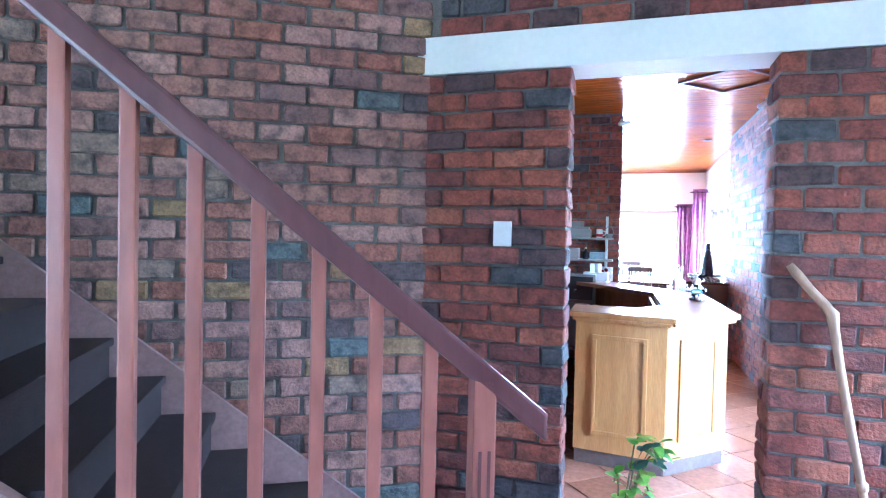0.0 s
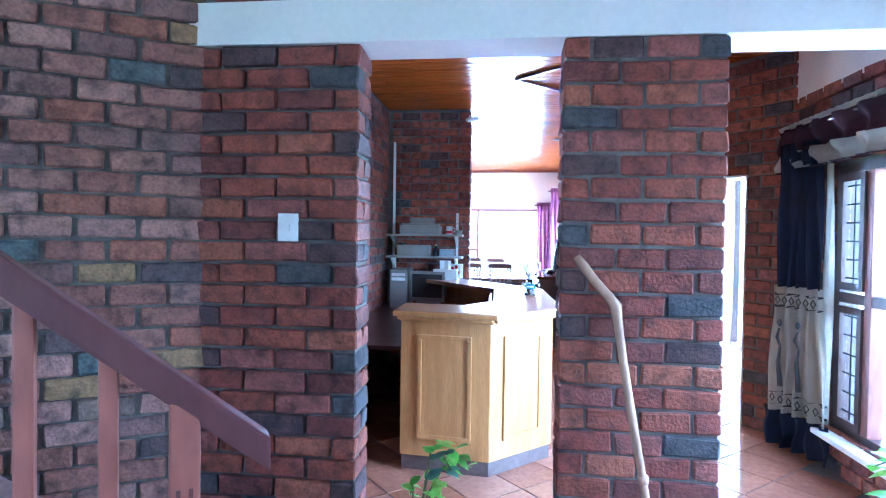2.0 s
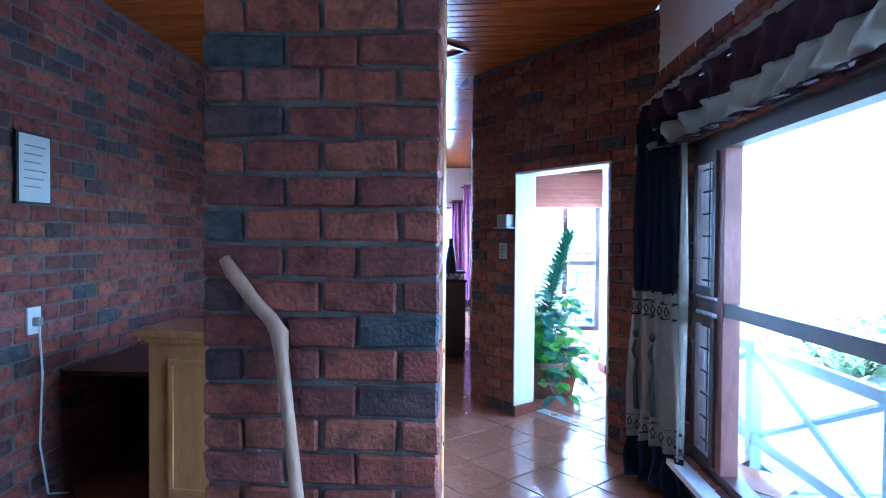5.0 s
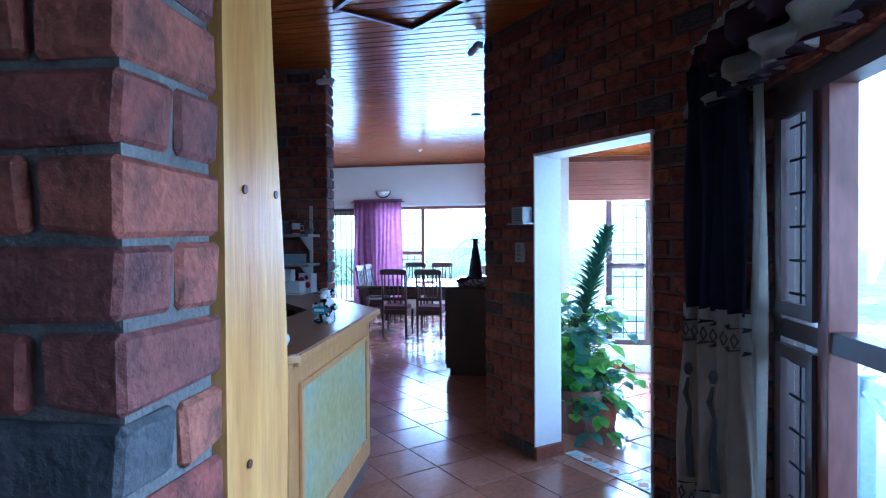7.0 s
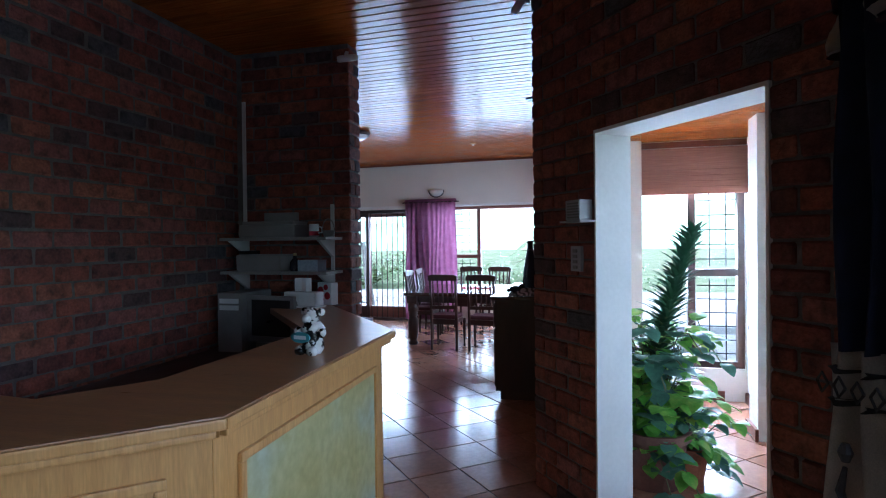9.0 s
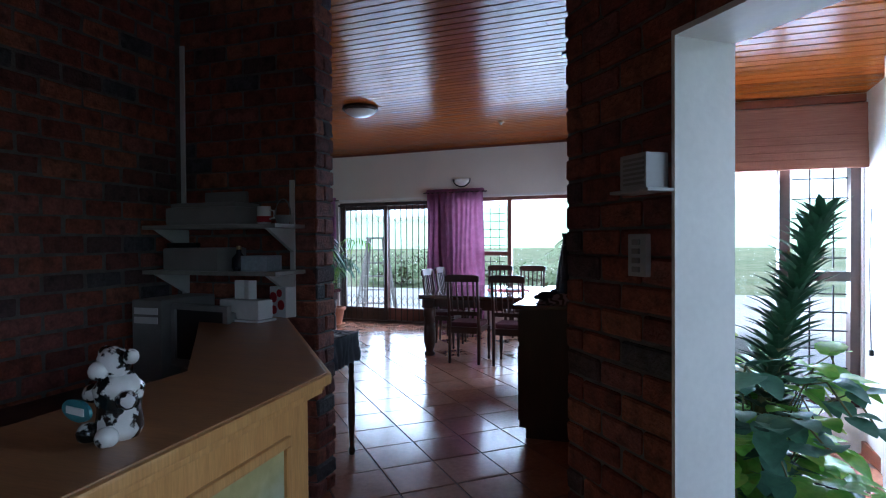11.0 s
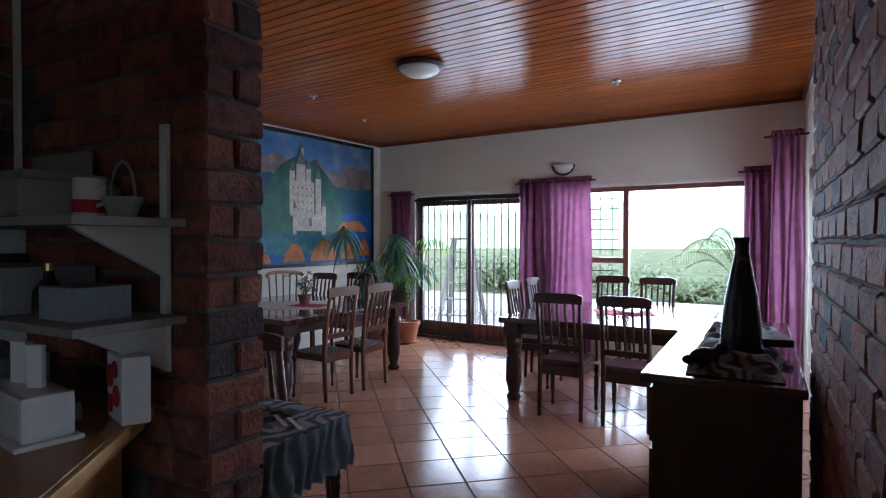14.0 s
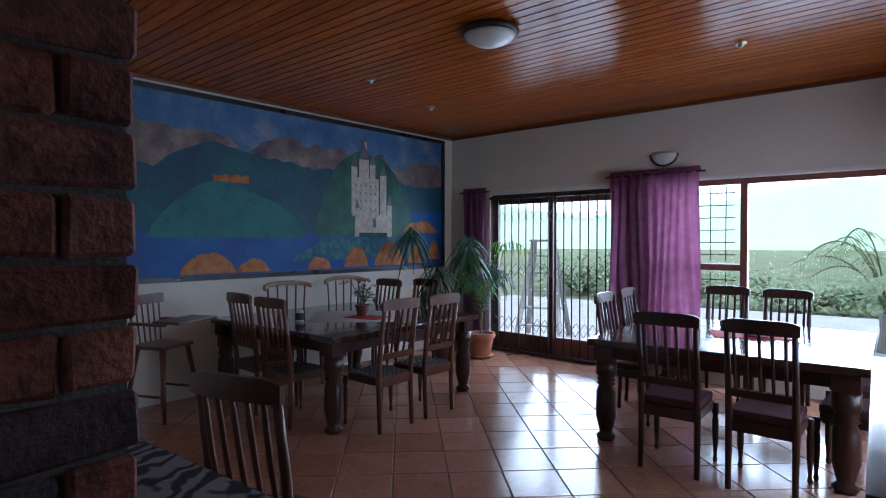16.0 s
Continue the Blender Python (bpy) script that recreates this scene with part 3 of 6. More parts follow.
structure("trim_cornice_far", B(0, FW, -0.03, 0, CEIL - 0.04, CEIL - 0.002, 0.008), TRIMWOOD, "red-brown wooden cornice", "trim", m=FAR)
structure("trim_cornice_mural", B(0, 0.03, -6.6, -0.03, CEIL - 0.04, CEIL - 0.002, 0.008), TRIMWOOD, "red-brown wooden cornice", "trim", m=FAR)
structure("trim_cornice_right", B(RX - 0.03, RX, 9.1, 13.72, CEIL - 0.04, CEIL - 0.002, 0.008), TRIMWOOD, "red-brown wooden cornice", "trim")
structure("trim_sunroom", B(1.53, 3.1, 9.07, 9.1, 2.44, 2.498, 0.006), TRIMWOOD, "wooden cornice over the blind", "trim")


# ---- windows and doors ----
def window(name, label, w, z0, z1, mulls, transoms, material, m, bars=(), depth=0.09, fr=0.06, mull_material=None):
    """A framed window along x from 0 to w: mullions at x, transoms (x0, x1, z), burglar bars (x0, x1, z0, z1, count)."""
    t = thing(name, label, "window", m, kind="structure")
    f = part("window_frame", wall_with_gaps(bmesh.new(), w, 0, depth, z0, z1, [(fr, w - fr, z0 + fr, z1 - fr)]), material, t)
    for x in mulls:
        part("mullion", B(x - 0.035, x + 0.035, -0.004, depth - 0.004, z0 + fr, z1 - fr, 0.004), mull_material or material, t)
    for x0, x1, z in transoms:
        part("transom", B(x0, x1, 0.003, depth - 0.01, z - 0.035, z + 0.035, 0.004), material, t)
    edges = [fr] + list(mulls) + [w - fr]
    for a, b in zip(edges, edges[1:]):
        g = part("pane", B(a + 0.01, b - 0.01, depth * 0.5, depth * 0.5 + 0.005, z0 + fr, z1 - fr, 0), GLASS, t)
        g.visible_shadow = False
    for x0, x1, b0, b1, n in bars:
        for i in range(n):
            z = b0 + (b1 - b0) * (i + 0.5) / n
            part("burglar_bar", tube([(x0, depth * 0.3, z), (x1, depth * 0.3, z)], 0.006, 6), IRON, t)
        for q in (0.33, 0.75):
            x = x0 + (x1 - x0) * q
            part("burglar_bar", tube([(x, depth * 0.3, b0), (x, depth * 0.3, b1)], 0.006, 6), IRON, t)
    return t


FR = pose(2.60, WIN1, 0, 0, 0, -90)
window("window_front", "large dark-framed front window with burglar bars", WIN1 - WIN0, WZ0, WZ1, [0.38, 2.3], [(0.06, 0.35, 1.2), (0.41, 2.27, 1.2)], FRAMEW, FR, mull_material=FRAMERED,
       bars=[(0.08, 0.34, 0.36, 1.14, 6), (0.08, 0.34, 1.27, 2.02, 6)])
c = thing("casement_sash", "dark wooden casement sash with iron bars", "window", FR, kind="structure")
for za, zb in ((0.335, 1.145), (1.255, 2.035)):
    part("sash", wall_with_gaps(bmesh.new(), 0.282, -0.02, 0.0, za, zb, [(0.045, 0.237, za + 0.05, zb - 0.05)]), FRAMEW, c, m=pose(0.062, 0, 0))
window("window_sunroom", "tall dark-framed sunroom window with burglar bars", 1.4, 0.31, 2.42, [0.93], [(0.965, 1.34, 1.23)], FRAMEW, pose(1.69, 9.14, 0), bars=[(0.98, 1.33, 0.38, 1.17, 6), (0.98, 1.33, 1.29, 2.0, 5)])
window("window_sunroom_side", "dark-framed side window of the sunroom", 2.1, 0.31, 2.42, [0.7, 1.4], [], FRAMEW, SUNW @ pose(2.6, -0.005, 0, 0, 0, 180), depth=0.07)
window("window_far", "wide dark-framed dining room window with burglar bars", 2.37, 0.35, 2.24, [0.95], [(0.06, 0.915, 1.28)], FRAMERED, FAR @ pose(3.1, 0.05, 0), bars=[(0.48, 0.86, 0.43, 1.22, 5), (0.48, 0.86, 1.35, 2.16, 6)])
window("window_far_side", "dark-framed side window of the dining room", 2.7, 0.35, 2.24, [0.9, 1.8], [], FRAMEW, pose(RX + 0.05, 12.95, 0, 0, 0, -90))
window("window_back", "large window behind the hall", 3.4, 0.5, 2.5, [1.1, 2.2], [], FRAMEW, pose(-4.3, -3.02, 0))
sd = thing("sliding_door", "dark wooden sliding glass door to the garden", "door", FAR @ pose(0.72, 0.06, 0), kind="structure")
part("door_frame", wall_with_gaps(bmesh.new(), 1.96, 0, 0.1, 0.0, 2.22, [(0.05, 1.91, 0.05, 2.15)]), FRAMEW, sd)
for k, (a, b, y) in enumerate(((0.05, 1.0, 0.005), (0.94, 1.91, 0.05))):
    lf = part("door_leaf", wall_with_gaps(bmesh.new(), b - a, 0, 0.04, 0.05, 2.15, [(0.07, b - a - 0.07, 0.27, 2.08)]), FRAMERED if k else FRAMEW, sd, m=pose(a, y, 0))
    g = part("pane", B(0.06, b - a - 0.06, 0.016, 0.022, 0.26, 2.09, 0), GLASS, lf)
    g.visible_shadow = False

# folding security gate before the door
gt = thing("security_gate", "dark steel folding trellis security gate, closed", "gate", FAR @ pose(0.74, -0.02, 0))
for z in (0.03, 2.17):
    part("track", B(0, 1.92, -0.02, 0.02, z - 0.02, z + 0.02, 0.003), GATEIRON, gt)
NB = 17
for i in range(NB):
    x = 0.03 + i * 1.86 / (NB - 1)
    part("upright_bar", B(x - 0.007, x + 0.007, -0.006, 0.006, 0.05, 2.15, 0), GATEIRON, gt)
for zc in (0.42, 1.17, 1.9):
    for i in range(NB - 1):
        xa, xb = 0.03 + i * 1.86 / (NB - 1), 0.03 + (i + 1) * 1.86 / (NB - 1)
        for s in (-1, 1):
            for q in (-1, 1):
                bm = tube([(xa if s > 0 else xb, 0.012 * q, zc), ((xa + xb) / 2, 0.012 * q, zc + 0.085 * q), (xb if s > 0 else xa, 0.012 * q, zc)], 0.005, 5)
                if s > 0:
                    part("lattice_link", bm, GATEIRON, gt)
                else:
                    bm.free()


# ---- stair hall ----
# staircase along the brick wall, climbing to the camera's left
ST = W_ST @ pose(LEN_ST, 0, 0, 0, 0, 180)       # x runs up the stairs from the inner corner, y away from the wall
SX, RUN, RISE, SW = 0.38, 0.22, 0.182, 1.28
st = thing("staircase", "dark carpeted staircase with mauve stringers along brick", "staircase", ST)
for i in range(14):
    x = SX + i * RUN
    part("tread", B(x - 0.02, x + RUN + 0.02, 0.04, SW - 0.02, (i + 1) * RISE - 0.035, (i + 1) * RISE, 0.008), STAIRD, st)
    part("riser", B(x, x + 0.02, 0.04, SW - 0.02, i * RISE + 0.002, (i + 1) * RISE - 0.037, 0), STAIRD, st)
for y0, y1, up in ((0.004, 0.034, 0.21), (SW - 0.018, SW + 0.022, 0.08)):
    bm = prism([(SX - 0.1, 0.0), (SX - 0.1, up), (SX + 14 * RUN, 14 * RISE + up), (SX + 14 * RUN, 14 * RISE - 0.3), (SX + 0.3, 0.0)], -y1, -y0, 0.003)
    bmesh.ops.rotate(bm, verts=bm.verts, matrix=Matrix.Rotation(math.pi / 2, 3, "X"))
    part("stringer", bm, STAIRP, st)
SLOPE = RISE / RUN
NX = 0.09
bl = thing("balustrade", "red-brown wooden stair balustrade with sloping handrail", "balustrade", ST)
NY = SW + 0.0
def rail_z(x):
    return 1.178 + (x - NX) * SLOPE
nw = part("newel_post", B(NX - 0.035, NX + 0.035, NY - 0.035, NY + 0.035, 0, rail_z(NX) - 0.01, 0.006), BALWOOD, bl)
for q in (-0.014, 0.014):
    part("fluting", B(NX + q - 0.005, NX + q + 0.005, NY + 0.0355, NY + 0.0375, 0.3, rail_z(NX) - 0.22, 0), RAILWOOD, nw)
for i in range(1, 15):
    x = NX + 0.162 * i
    z0 = max((x - SX) * SLOPE + 0.02, 0.0)
    part("baluster", B(x - 0.02, x + 0.02, NY - 0.02, NY + 0.02, z0, rail_z(x) - 0.02, 0.005), BALWOOD, bl)
x0, x1 = NX - 0.2, NX + 2.4
bm = prism([(x0, rail_z(x0) - 0.045), (x0, rail_z(x0) + 0.045), (x1, rail_z(x1) + 0.045), (x1, rail_z(x1) - 0.045)], -NY - 0.035, -NY + 0.035, 0.012)
bmesh.ops.rotate(bm, verts=bm.verts, matrix=Matrix.Rotation(math.pi / 2, 3, "X"))
part("handrail", bm, RAILWOOD, bl, "mauve-brown handrail")

sw = thing("light_switch", "white single light switch on red brick", "switch", pose(-0.648, 2.806, 1.605))
part("plate", B(-0.046, 0.046, -0.012, 0, -0.062, 0.062, 0.004), WHITEP, sw)
part("rocker", B(-0.01, 0.01, -0.018, -0.012, -0.016, 0.016, 0.002), WHITEP, sw)

ws = thing("walking_stick", "bare crooked branch leaning against the brick pillar", "stick", Matrix.Identity(4))
pts = [(x + 0.018, y, z) for x, y, z in [(0.585, 2.775, 1.50), (0.61, 2.768, 1.465), (0.665, 2.765, 1.395), (0.72, 2.765, 1.335), (0.745, 2.757, 1.30), (0.752, 2.752, 1.24), (0.775, 2.74, 1.08), (0.81, 2.715, 0.85), (0.85, 2.69, 0.62), (0.90, 2.65, 0.3), (0.95, 2.60, 0.0)]]
part("shaft", tube(pts, [0.016, 0.021, 0.019, 0.021, 0.026, 0.019, 0.017, 0.018, 0.016, 0.017, 0.015], 9), STICK, ws, smooth=True)
part("knot", tube([(0.867, 2.69, 0.635), (0.871, 2.688, 0.605)], [0.023, 0.021], 9), STICK, ws, smooth=True)


def vine(name, label, base, stems, mats, seed, size=(0.06, 0.11), reach=(0.15, 0.4), height=(0.1, 0.5), pot=None, rise=0.0):
    """A leafy pot plant: thin stems that arch out, each with heart-shaped leaves."""
    r = random.Random(seed)
    t = thing(name, label, "plant", pose(*base))
    if pot:
        rad, h, pm = pot
        part("pot", lathe([(rad * 0.7, 0), (rad * 0.95, h * 0.85), (rad * 1.05, h * 0.86), (rad * 1.05, h), (rad * 0.92, h), (rad * 0.9, h * 0.9)], 24), pm, t, smooth=False)
        part("soil", lathe([(rad * 0.5, h * 0.8), (rad * 0.9, h * 0.9)], 16), SOIL, t)
    h0 = pot[1] * 0.9 if pot else rise
    for k in range(stems):
        a = r.uniform(0, 2 * math.pi)
        L, H = r.uniform(*reach), r.uniform(*height)
        P = [Vector((0.03 * math.cos(a), 0.03 * math.sin(a), h0))]
        for i in range(1, 6):
            f = i / 5
            P.append(Vector((L * f * math.cos(a + 0.4 * f), L * f * math.sin(a + 0.4 * f), max(h0 + H * math.sin(f * r.uniform(1.7, 2.3)) if H > 0 else h0 + H * f * f, 0.02))))
        part("stem", tube(P, 0.004, 5), STEM, t)
        bm = bmesh.new()
        for i in range(1, 6):
            for _ in range(2):
                b = a + r.uniform(-1.3, 1.3)
                s = r.uniform(*size)
                leaf(bm, P[i] + Vector((r.uniform(-.02, .02), r.uniform(-.02, .02), 0)), (math.cos(b), math.sin(b), r.uniform(-0.3, 0.7)), s, s * 0.75, r.uniform(0.1, 0.6), 4)
        part("foliage", bm, mats[k % len(mats)], t, smooth=True)
    return t


vine("trailing_plant", "green trailing house plant beside the brick stub", (-0.06, 2.72, 0.0), 8, [LEAFB, LEAFB, LEAFG], 4, (0.045, 0.085), (0.06, 0.24), (0.22, 0.5), (0.11, 0.2, DARKPOT))
vine("leafy_plant", "bright green leafy plant before the front window", (2.14, 2.95, 0.0), 22, [LEAFB], 9, (0.08, 0.13), (0.06, 0.26), (0.2, 0.36), (0.16, 0.26, POT))

# natural-edged slab behind the pillar
bm = bmesh.new()
rows = 26
rr = random.Random(8)
prev = None
for i in range(rows + 1):
    z = 2.405 * i / rows
    e = 3.19 + 0.032 * math.sin(2.9 * z - 2.2) + 0.008 * math.sin(6.1 * z)
    ring = [bm.verts.new(p) for p in ((1.125, 2.998, z), (1.195, 2.998, z), (1.197, e - 0.02, z), (1.18, e, z), (1.125, e, z))]
    if prev:
        for k in range(5):
            bm.faces.new((prev[k], prev[(k + 1) % 5], ring[(k + 1) % 5], ring[k]))
    prev = ring
post = thing("wooden_post", "yellow varnished pine slab post with wavy natural edge", "post")
part("slab", bm, SLABWOOD, post)
for y, z in ((3.055, 1.62), (3.165, 1.62), (3.06, 0.9), (3.15, 0.45), (3.15, 2.2), (3.05, 2.3), (3.06, 1.2)):
    part("screw_hole", lathe([(0.007, 0), (0.007, 0.003)], 10, m=pose(1.1965, y, z, 0, 90, 0)), KNOT, post)
part("knot", lathe([(0.016, 0), (0.013, 0.0025)], 12, m=pose(1.1965, 3.14, 2.13, 0, 90, 0) @ Matrix.Diagonal((3.2, 0.5, 1, 1))), KNOT, post)

# curtain and valance at the front window
cu = thing("curtain", "navy curtain with cream patterned lower part, drawn aside", "curtain", pose(2.42, 4.80, 0, 0, 0, -72))
part("upper_cloth", drape(0.40, 1.24, 2.3, 5, 0.035, flare=0.12), NAVY, cu, "navy cloth", True)
lower = part("lower_cloth", drape(0.45, 0.30, 1.245, 5, 0.045, flare=0.32), CREAMC, cu, "cream cloth with dark woven pattern", True)
part("hem", drape(0.60, 0.04, 0.305, 5, 0.047, flare=0.05), NAVY, cu, "navy hem", True)
part("lining", drape(0.07, 0.32, 2.28, 1, 0.012, flare=0.5, cols=12), CREAMC, cu, "pale lining edge", True, m=pose(0.235, 0.02, 0))
for zc, w in ((1.14, 0.46), (0.40, 0.57)):
    for s in (-0.045, 0.045):
        part("stripe", drape(w, zc + s - 0.006, zc + s + 0.006, 5, 0.047, 0.012, rows=2), INK, lower, smooth=True)
    for k in range(7):
        x = (k - 3) * w / 7.2
        for sx, sz in ((1, 1), (1, -1)):
            part("diamond", tube([(x - 0.022, -0.05, zc), (x, -0.052, zc + 0.028 * sz), (x + 0.022, -0.05, zc)], 0.004, 5), INK, lower)
for x, s in ((-0.1, 0.8), (0.07, 1.0)):
    part("figure_motif", tube([(x, -0.056, 0.93), (x - 0.02 * s, -0.058, 0.86), (x + 0.015 * s, -0.056, 0.80), (x, -0.056, 0.68), (x + 0.02, -0.056, 0.50)], [0.006, 0.012, 0.008, 0.014, 0.018], 6), INK, lower)
    part("figure_motif", lathe([(0.010, -0.025), (0.02, 0), (0.010, 0.025)], 10, m=pose(x, -0.055, 0.97)), INK, lower)
va = thing("valance", "plum and cream gathered valance over the front window", "valance", pose(2.44, 3.55, 0, 0, 0, -90))
part("upper_band", drape(3.3, 2.24, 2.43, 14, 0.045, rows=4, cols=300), PLUM, va, "plum cloth", True)
part("lower_band", drape(3.3, 2.11, 2.245, 14, 0.062, rows=4, cols=300), CREAMC, va, "cream frill", True)
part("lining", drape(3.3, 2.10, 2.112, 14, 0.063, rows=2, cols=300), PLUM, va, smooth=True)
part("heading", drape(3.3, 2.425, 2.465, 40, 0.014, rows=3, cols=320), CREAMC, va, "pale gathered heading", True)
part("rail", tube([(-1.68, 0.03, 2.41), (1.68, 0.03, 2.41)], 0.012, 8), FRAMEW, va)

# balcony rail outside
br = thing("balcony_railing", "pale blue cross-braced timber balcony railing", "railing", pose(3.35, 0, 0))
ys = [1.3, 2.68, 4.06, 5.44, 6.8]
for y in ys:
    part("post", B(-0.04, 0.04, y - 0.04, y + 0.04, -0.08, 0.84, 0.006), DECKRAIL, br)
for a, b in zip(ys, ys[1:]):
    for z in (0.14, 0.79):
        part("rail", B(-0.025, 0.025, a + 0.04, b - 0.04, z - 0.035, z + 0.035, 0.005), DECKRAIL, br)
    for s in (0, 1):
        z0, z1 = (0.17, 0.76) if s else (0.76, 0.17)
        part("cross_brace", tube([(0.012 * (1 - 2 * s), a + 0.05, z0), (0.012 * (1 - 2 * s), b - 0.05, z1)], 0.024, 6), DECKRAIL, br)

# ---- reception ----
TOPZ = 1.08
desk = thing("reception_desk", "honey oak reception desk with panelled fronts", "desk")
outer = [(-0.39, 4.16), (0.215, 4.085), (0.645, 4.51), (0.59, 6.005), (-0.41, 7.24)]
poly = [(-0.43, 4.11), (0.25, 4.03), (0.705, 4.48), (0.645, 6.035), (-0.37, 7.295), (-0.75, 7.30), (-0.75, 7.05), (0.20, 5.92), (0.22, 4.80), (0.02, 4.50), (-0.43, 4.55)]
part("counter_top", prism(poly, TOPZ - 0.04, TOPZ, 0.006), DESKTOP, desk, "brown oak counter top")
for p, q in zip(outer, outer[1:]):
    mm, ln = along(p, q)
    fr_ = part("front", B(0.002, ln - 0.002, 0, 0.03, 0.1, TOPZ - 0.041, 0.002, None), DESKWOOD, desk, m=mm)
    part("plinth", B(0.01, ln - 0.01, 0.012, 0.035, 0.0, 0.1, 0.002), PLINTH, desk, "grey-brown plinth", m=mm)
    part("edge_moulding", B(0.0, ln, -0.02, 0.0, TOPZ - 0.075, TOPZ - 0.041, 0.008), DESKWOOD, desk, m=mm)
    n = 1
    for k in range(n):
        a, b = ln * k / n + 0.12, ln * (k + 1) / n - 0.12
        a, b = a if k == 0 else a - 0.05, b if k == n - 1 else b + 0.05
        za, zb = 0.22, TOPZ - 0.16
        part("panel", B(a + 0.03, b - 0.03, -0.006, 0.0, za + 0.03, zb - 0.03, 0.002), FADED if ln > 1.4 else DESKWOOD, fr_)
        for q4 in ((a, b, za, za + 0.03), (a, b, zb - 0.03, zb), (a, a + 0.03, za + 0.03, zb - 0.03), (b - 0.03, b, za + 0.03, zb - 0.03)):
            part("moulding", B(q4[0], q4[1], -0.016, 0.0, q4[2], q4[3], 0.006), DESKWOOD, fr_)
for p, q in zip(poly[:4], poly[1:5]):
    mm, ln = along(p, q)
    part("edge_band", B(-0.004, ln + 0.004, -0.014, 0.004, TOPZ - 0.036, TOPZ - 0.004, 0.007), DESKWOOD, desk, "honey oak edge band", m=mm)
    part("cove", B(0.02, ln - 0.02, 0.006, 0.03, TOPZ - 0.062, TOPZ - 0.041, 0.006), DESKWOOD, desk, m=mm)
part("worktop", prism([(-1.15, 4.56), (0.0, 4.56), (0.19, 4.85), (0.17, 5.88), (-0.78, 7.02), (-0.78, 7.30), (-1.15, 7.30)], 0.72, 0.75, 0.004), DARKWOOD, desk, "dark inner worktop")
part("inner_panel", prism([(-0.41, 4.5), (0.01, 4.47), (0.19, 4.78), (0.17, 5.9), (0.15, 5.9), (0.17, 4.8), (0.0, 4.51), (-0.41, 4.54)], 0.0, TOPZ - 0.042), DARKWOOD, desk)

fg = thing("cow_figurine", "small black-and-white glazed cow figurine holding a sign", "figurine", pose(0.52, 5.36, TOPZ, 0, 0, -10) @ Matrix.Scale(1.08, 4))
bm = lathe([(0.035, 0), (0.045, 0.02), (0.04, 0.06), (0.048, 0.10), (0.03, 0.125)], 16)
for x, y, z, r in ((0, -0.01, 0.15, 0.034), (0, -0.04, 0.14, 0.02), (-0.04, 0, 0.165, 0.016), (0.04, 0, 0.165, 0.016), (-0.055, -0.02, 0.085, 0.02), (0.055, -0.02, 0.085, 0.02), (-0.03, -0.045, 0.015, 0.022), (0.03, -0.045, 0.015, 0.022)):
    bmesh.ops.create_icosphere(bm, subdivisions=2, radius=r, matrix=pose(x, y, z))
COW = mk("black_and_white_glaze", (0.015, 0.015, 0.015), (0.72, 0.70, 0.68), 22, 0.2, 0.0, 30)
COW.node_tree.nodes["Color Ramp"].color_ramp.elements[0].position = 0.47
COW.node_tree.nodes["Color Ramp"].color_ramp.elements[1].position = 0.5
me_fg = mesh(bm, "cow_figurine", COW, True)
ob = new("cow_figurine", me_fg)
ob.matrix_basis = fg.matrix_basis.copy()
for k in ("label", "category"):
    ob[k] = fg[k]
bpy.data.objects.remove(fg)
TEAL = mk("teal_sign_enamel", (0.05, 0.22, 0.26), (0.08, 0.28, 0.32), 8, 0.3, 0.0, 40)
sg = thing("figurine_sign", "small oval teal sign with pale bars", "sign", ob.matrix_basis @ pose(0.005, -0.085, 0.075))
part("plate", lathe([(0.03, -0.003), (0.03, 0.003)], 20, m=pose(0, 0, 0, 90, 0, 0) @ Matrix.Diagonal((1.5, 0.7, 1, 1))), TEAL, sg)
part("lettering_bar", B(-0.028, 0.028, -0.005, -0.003, -0.007, 0.007, 0), PAPER, sg)

# shelves on the brick wall
for z, lab in ((1.60, "upper"), (1.34, "lower")):
    s = thing("wall_shelf_board", "pale wall shelf on steel brackets, loaded", "shelf", pose(0, 0, z), group="office wall shelves")
    part("board", B(-1.12, -0.22, 7.01, 7.305, -0.022, 0, 0.003), SHELFW, s)
    for x in (-1.06, -0.30):
        bm = prism([(0, 0), (0.26, 0), (0, -0.14)], -0.012, 0.012)
        bmesh.ops.rotate(bm, verts=bm.verts, matrix=Matrix.Rotation(math.pi / 2, 3, "X"))
        part("bracket", bm, METALP, s, m=pose(x, 7.305, -0.023, 0, 0, -90))
for x, z0, z1 in ((-1.08, 1.15, 2.72), (-0.30, 1.18, 1.86)):
    s = thing("shelf_upright", "white slotted steel shelf upright", "shelf upright", group="shelf uprights")
    part("rail", B(x - 0.015, x + 0.015, 7.292, 7.306, z0, z1, 0.003), METALP, s)
pr = thing("printer", "grey office printer on the upper shelf", "printer", pose(-0.72, 7.16, 1.60))
part("body", B(-0.24, 0.24, -0.14, 0.13, 0.0, 0.10, 0.02), GREYP, pr)
part("lid", B(-0.22, 0.22, -0.12, 0.11, 0.10, 0.125, 0.012), GREYP, pr)
part("paper_rest", B(-0.15, 0.15, 0.08, 0.1, 0.125, 0.2, 0.006), GREYP, pr)
pr = thing("fax_machine", "dark grey fax machine on the lower shelf", "fax machine", pose(-0.80, 7.16, 1.34))
part("body", B(-0.19, 0.19, -0.13, 0.13, 0.0, 0.13, 0.015), GREYP, pr)
part("handset", B(-0.18, -0.12, -0.11, 0.1, 0.13, 0.16, 0.01), BLACKP, pr)
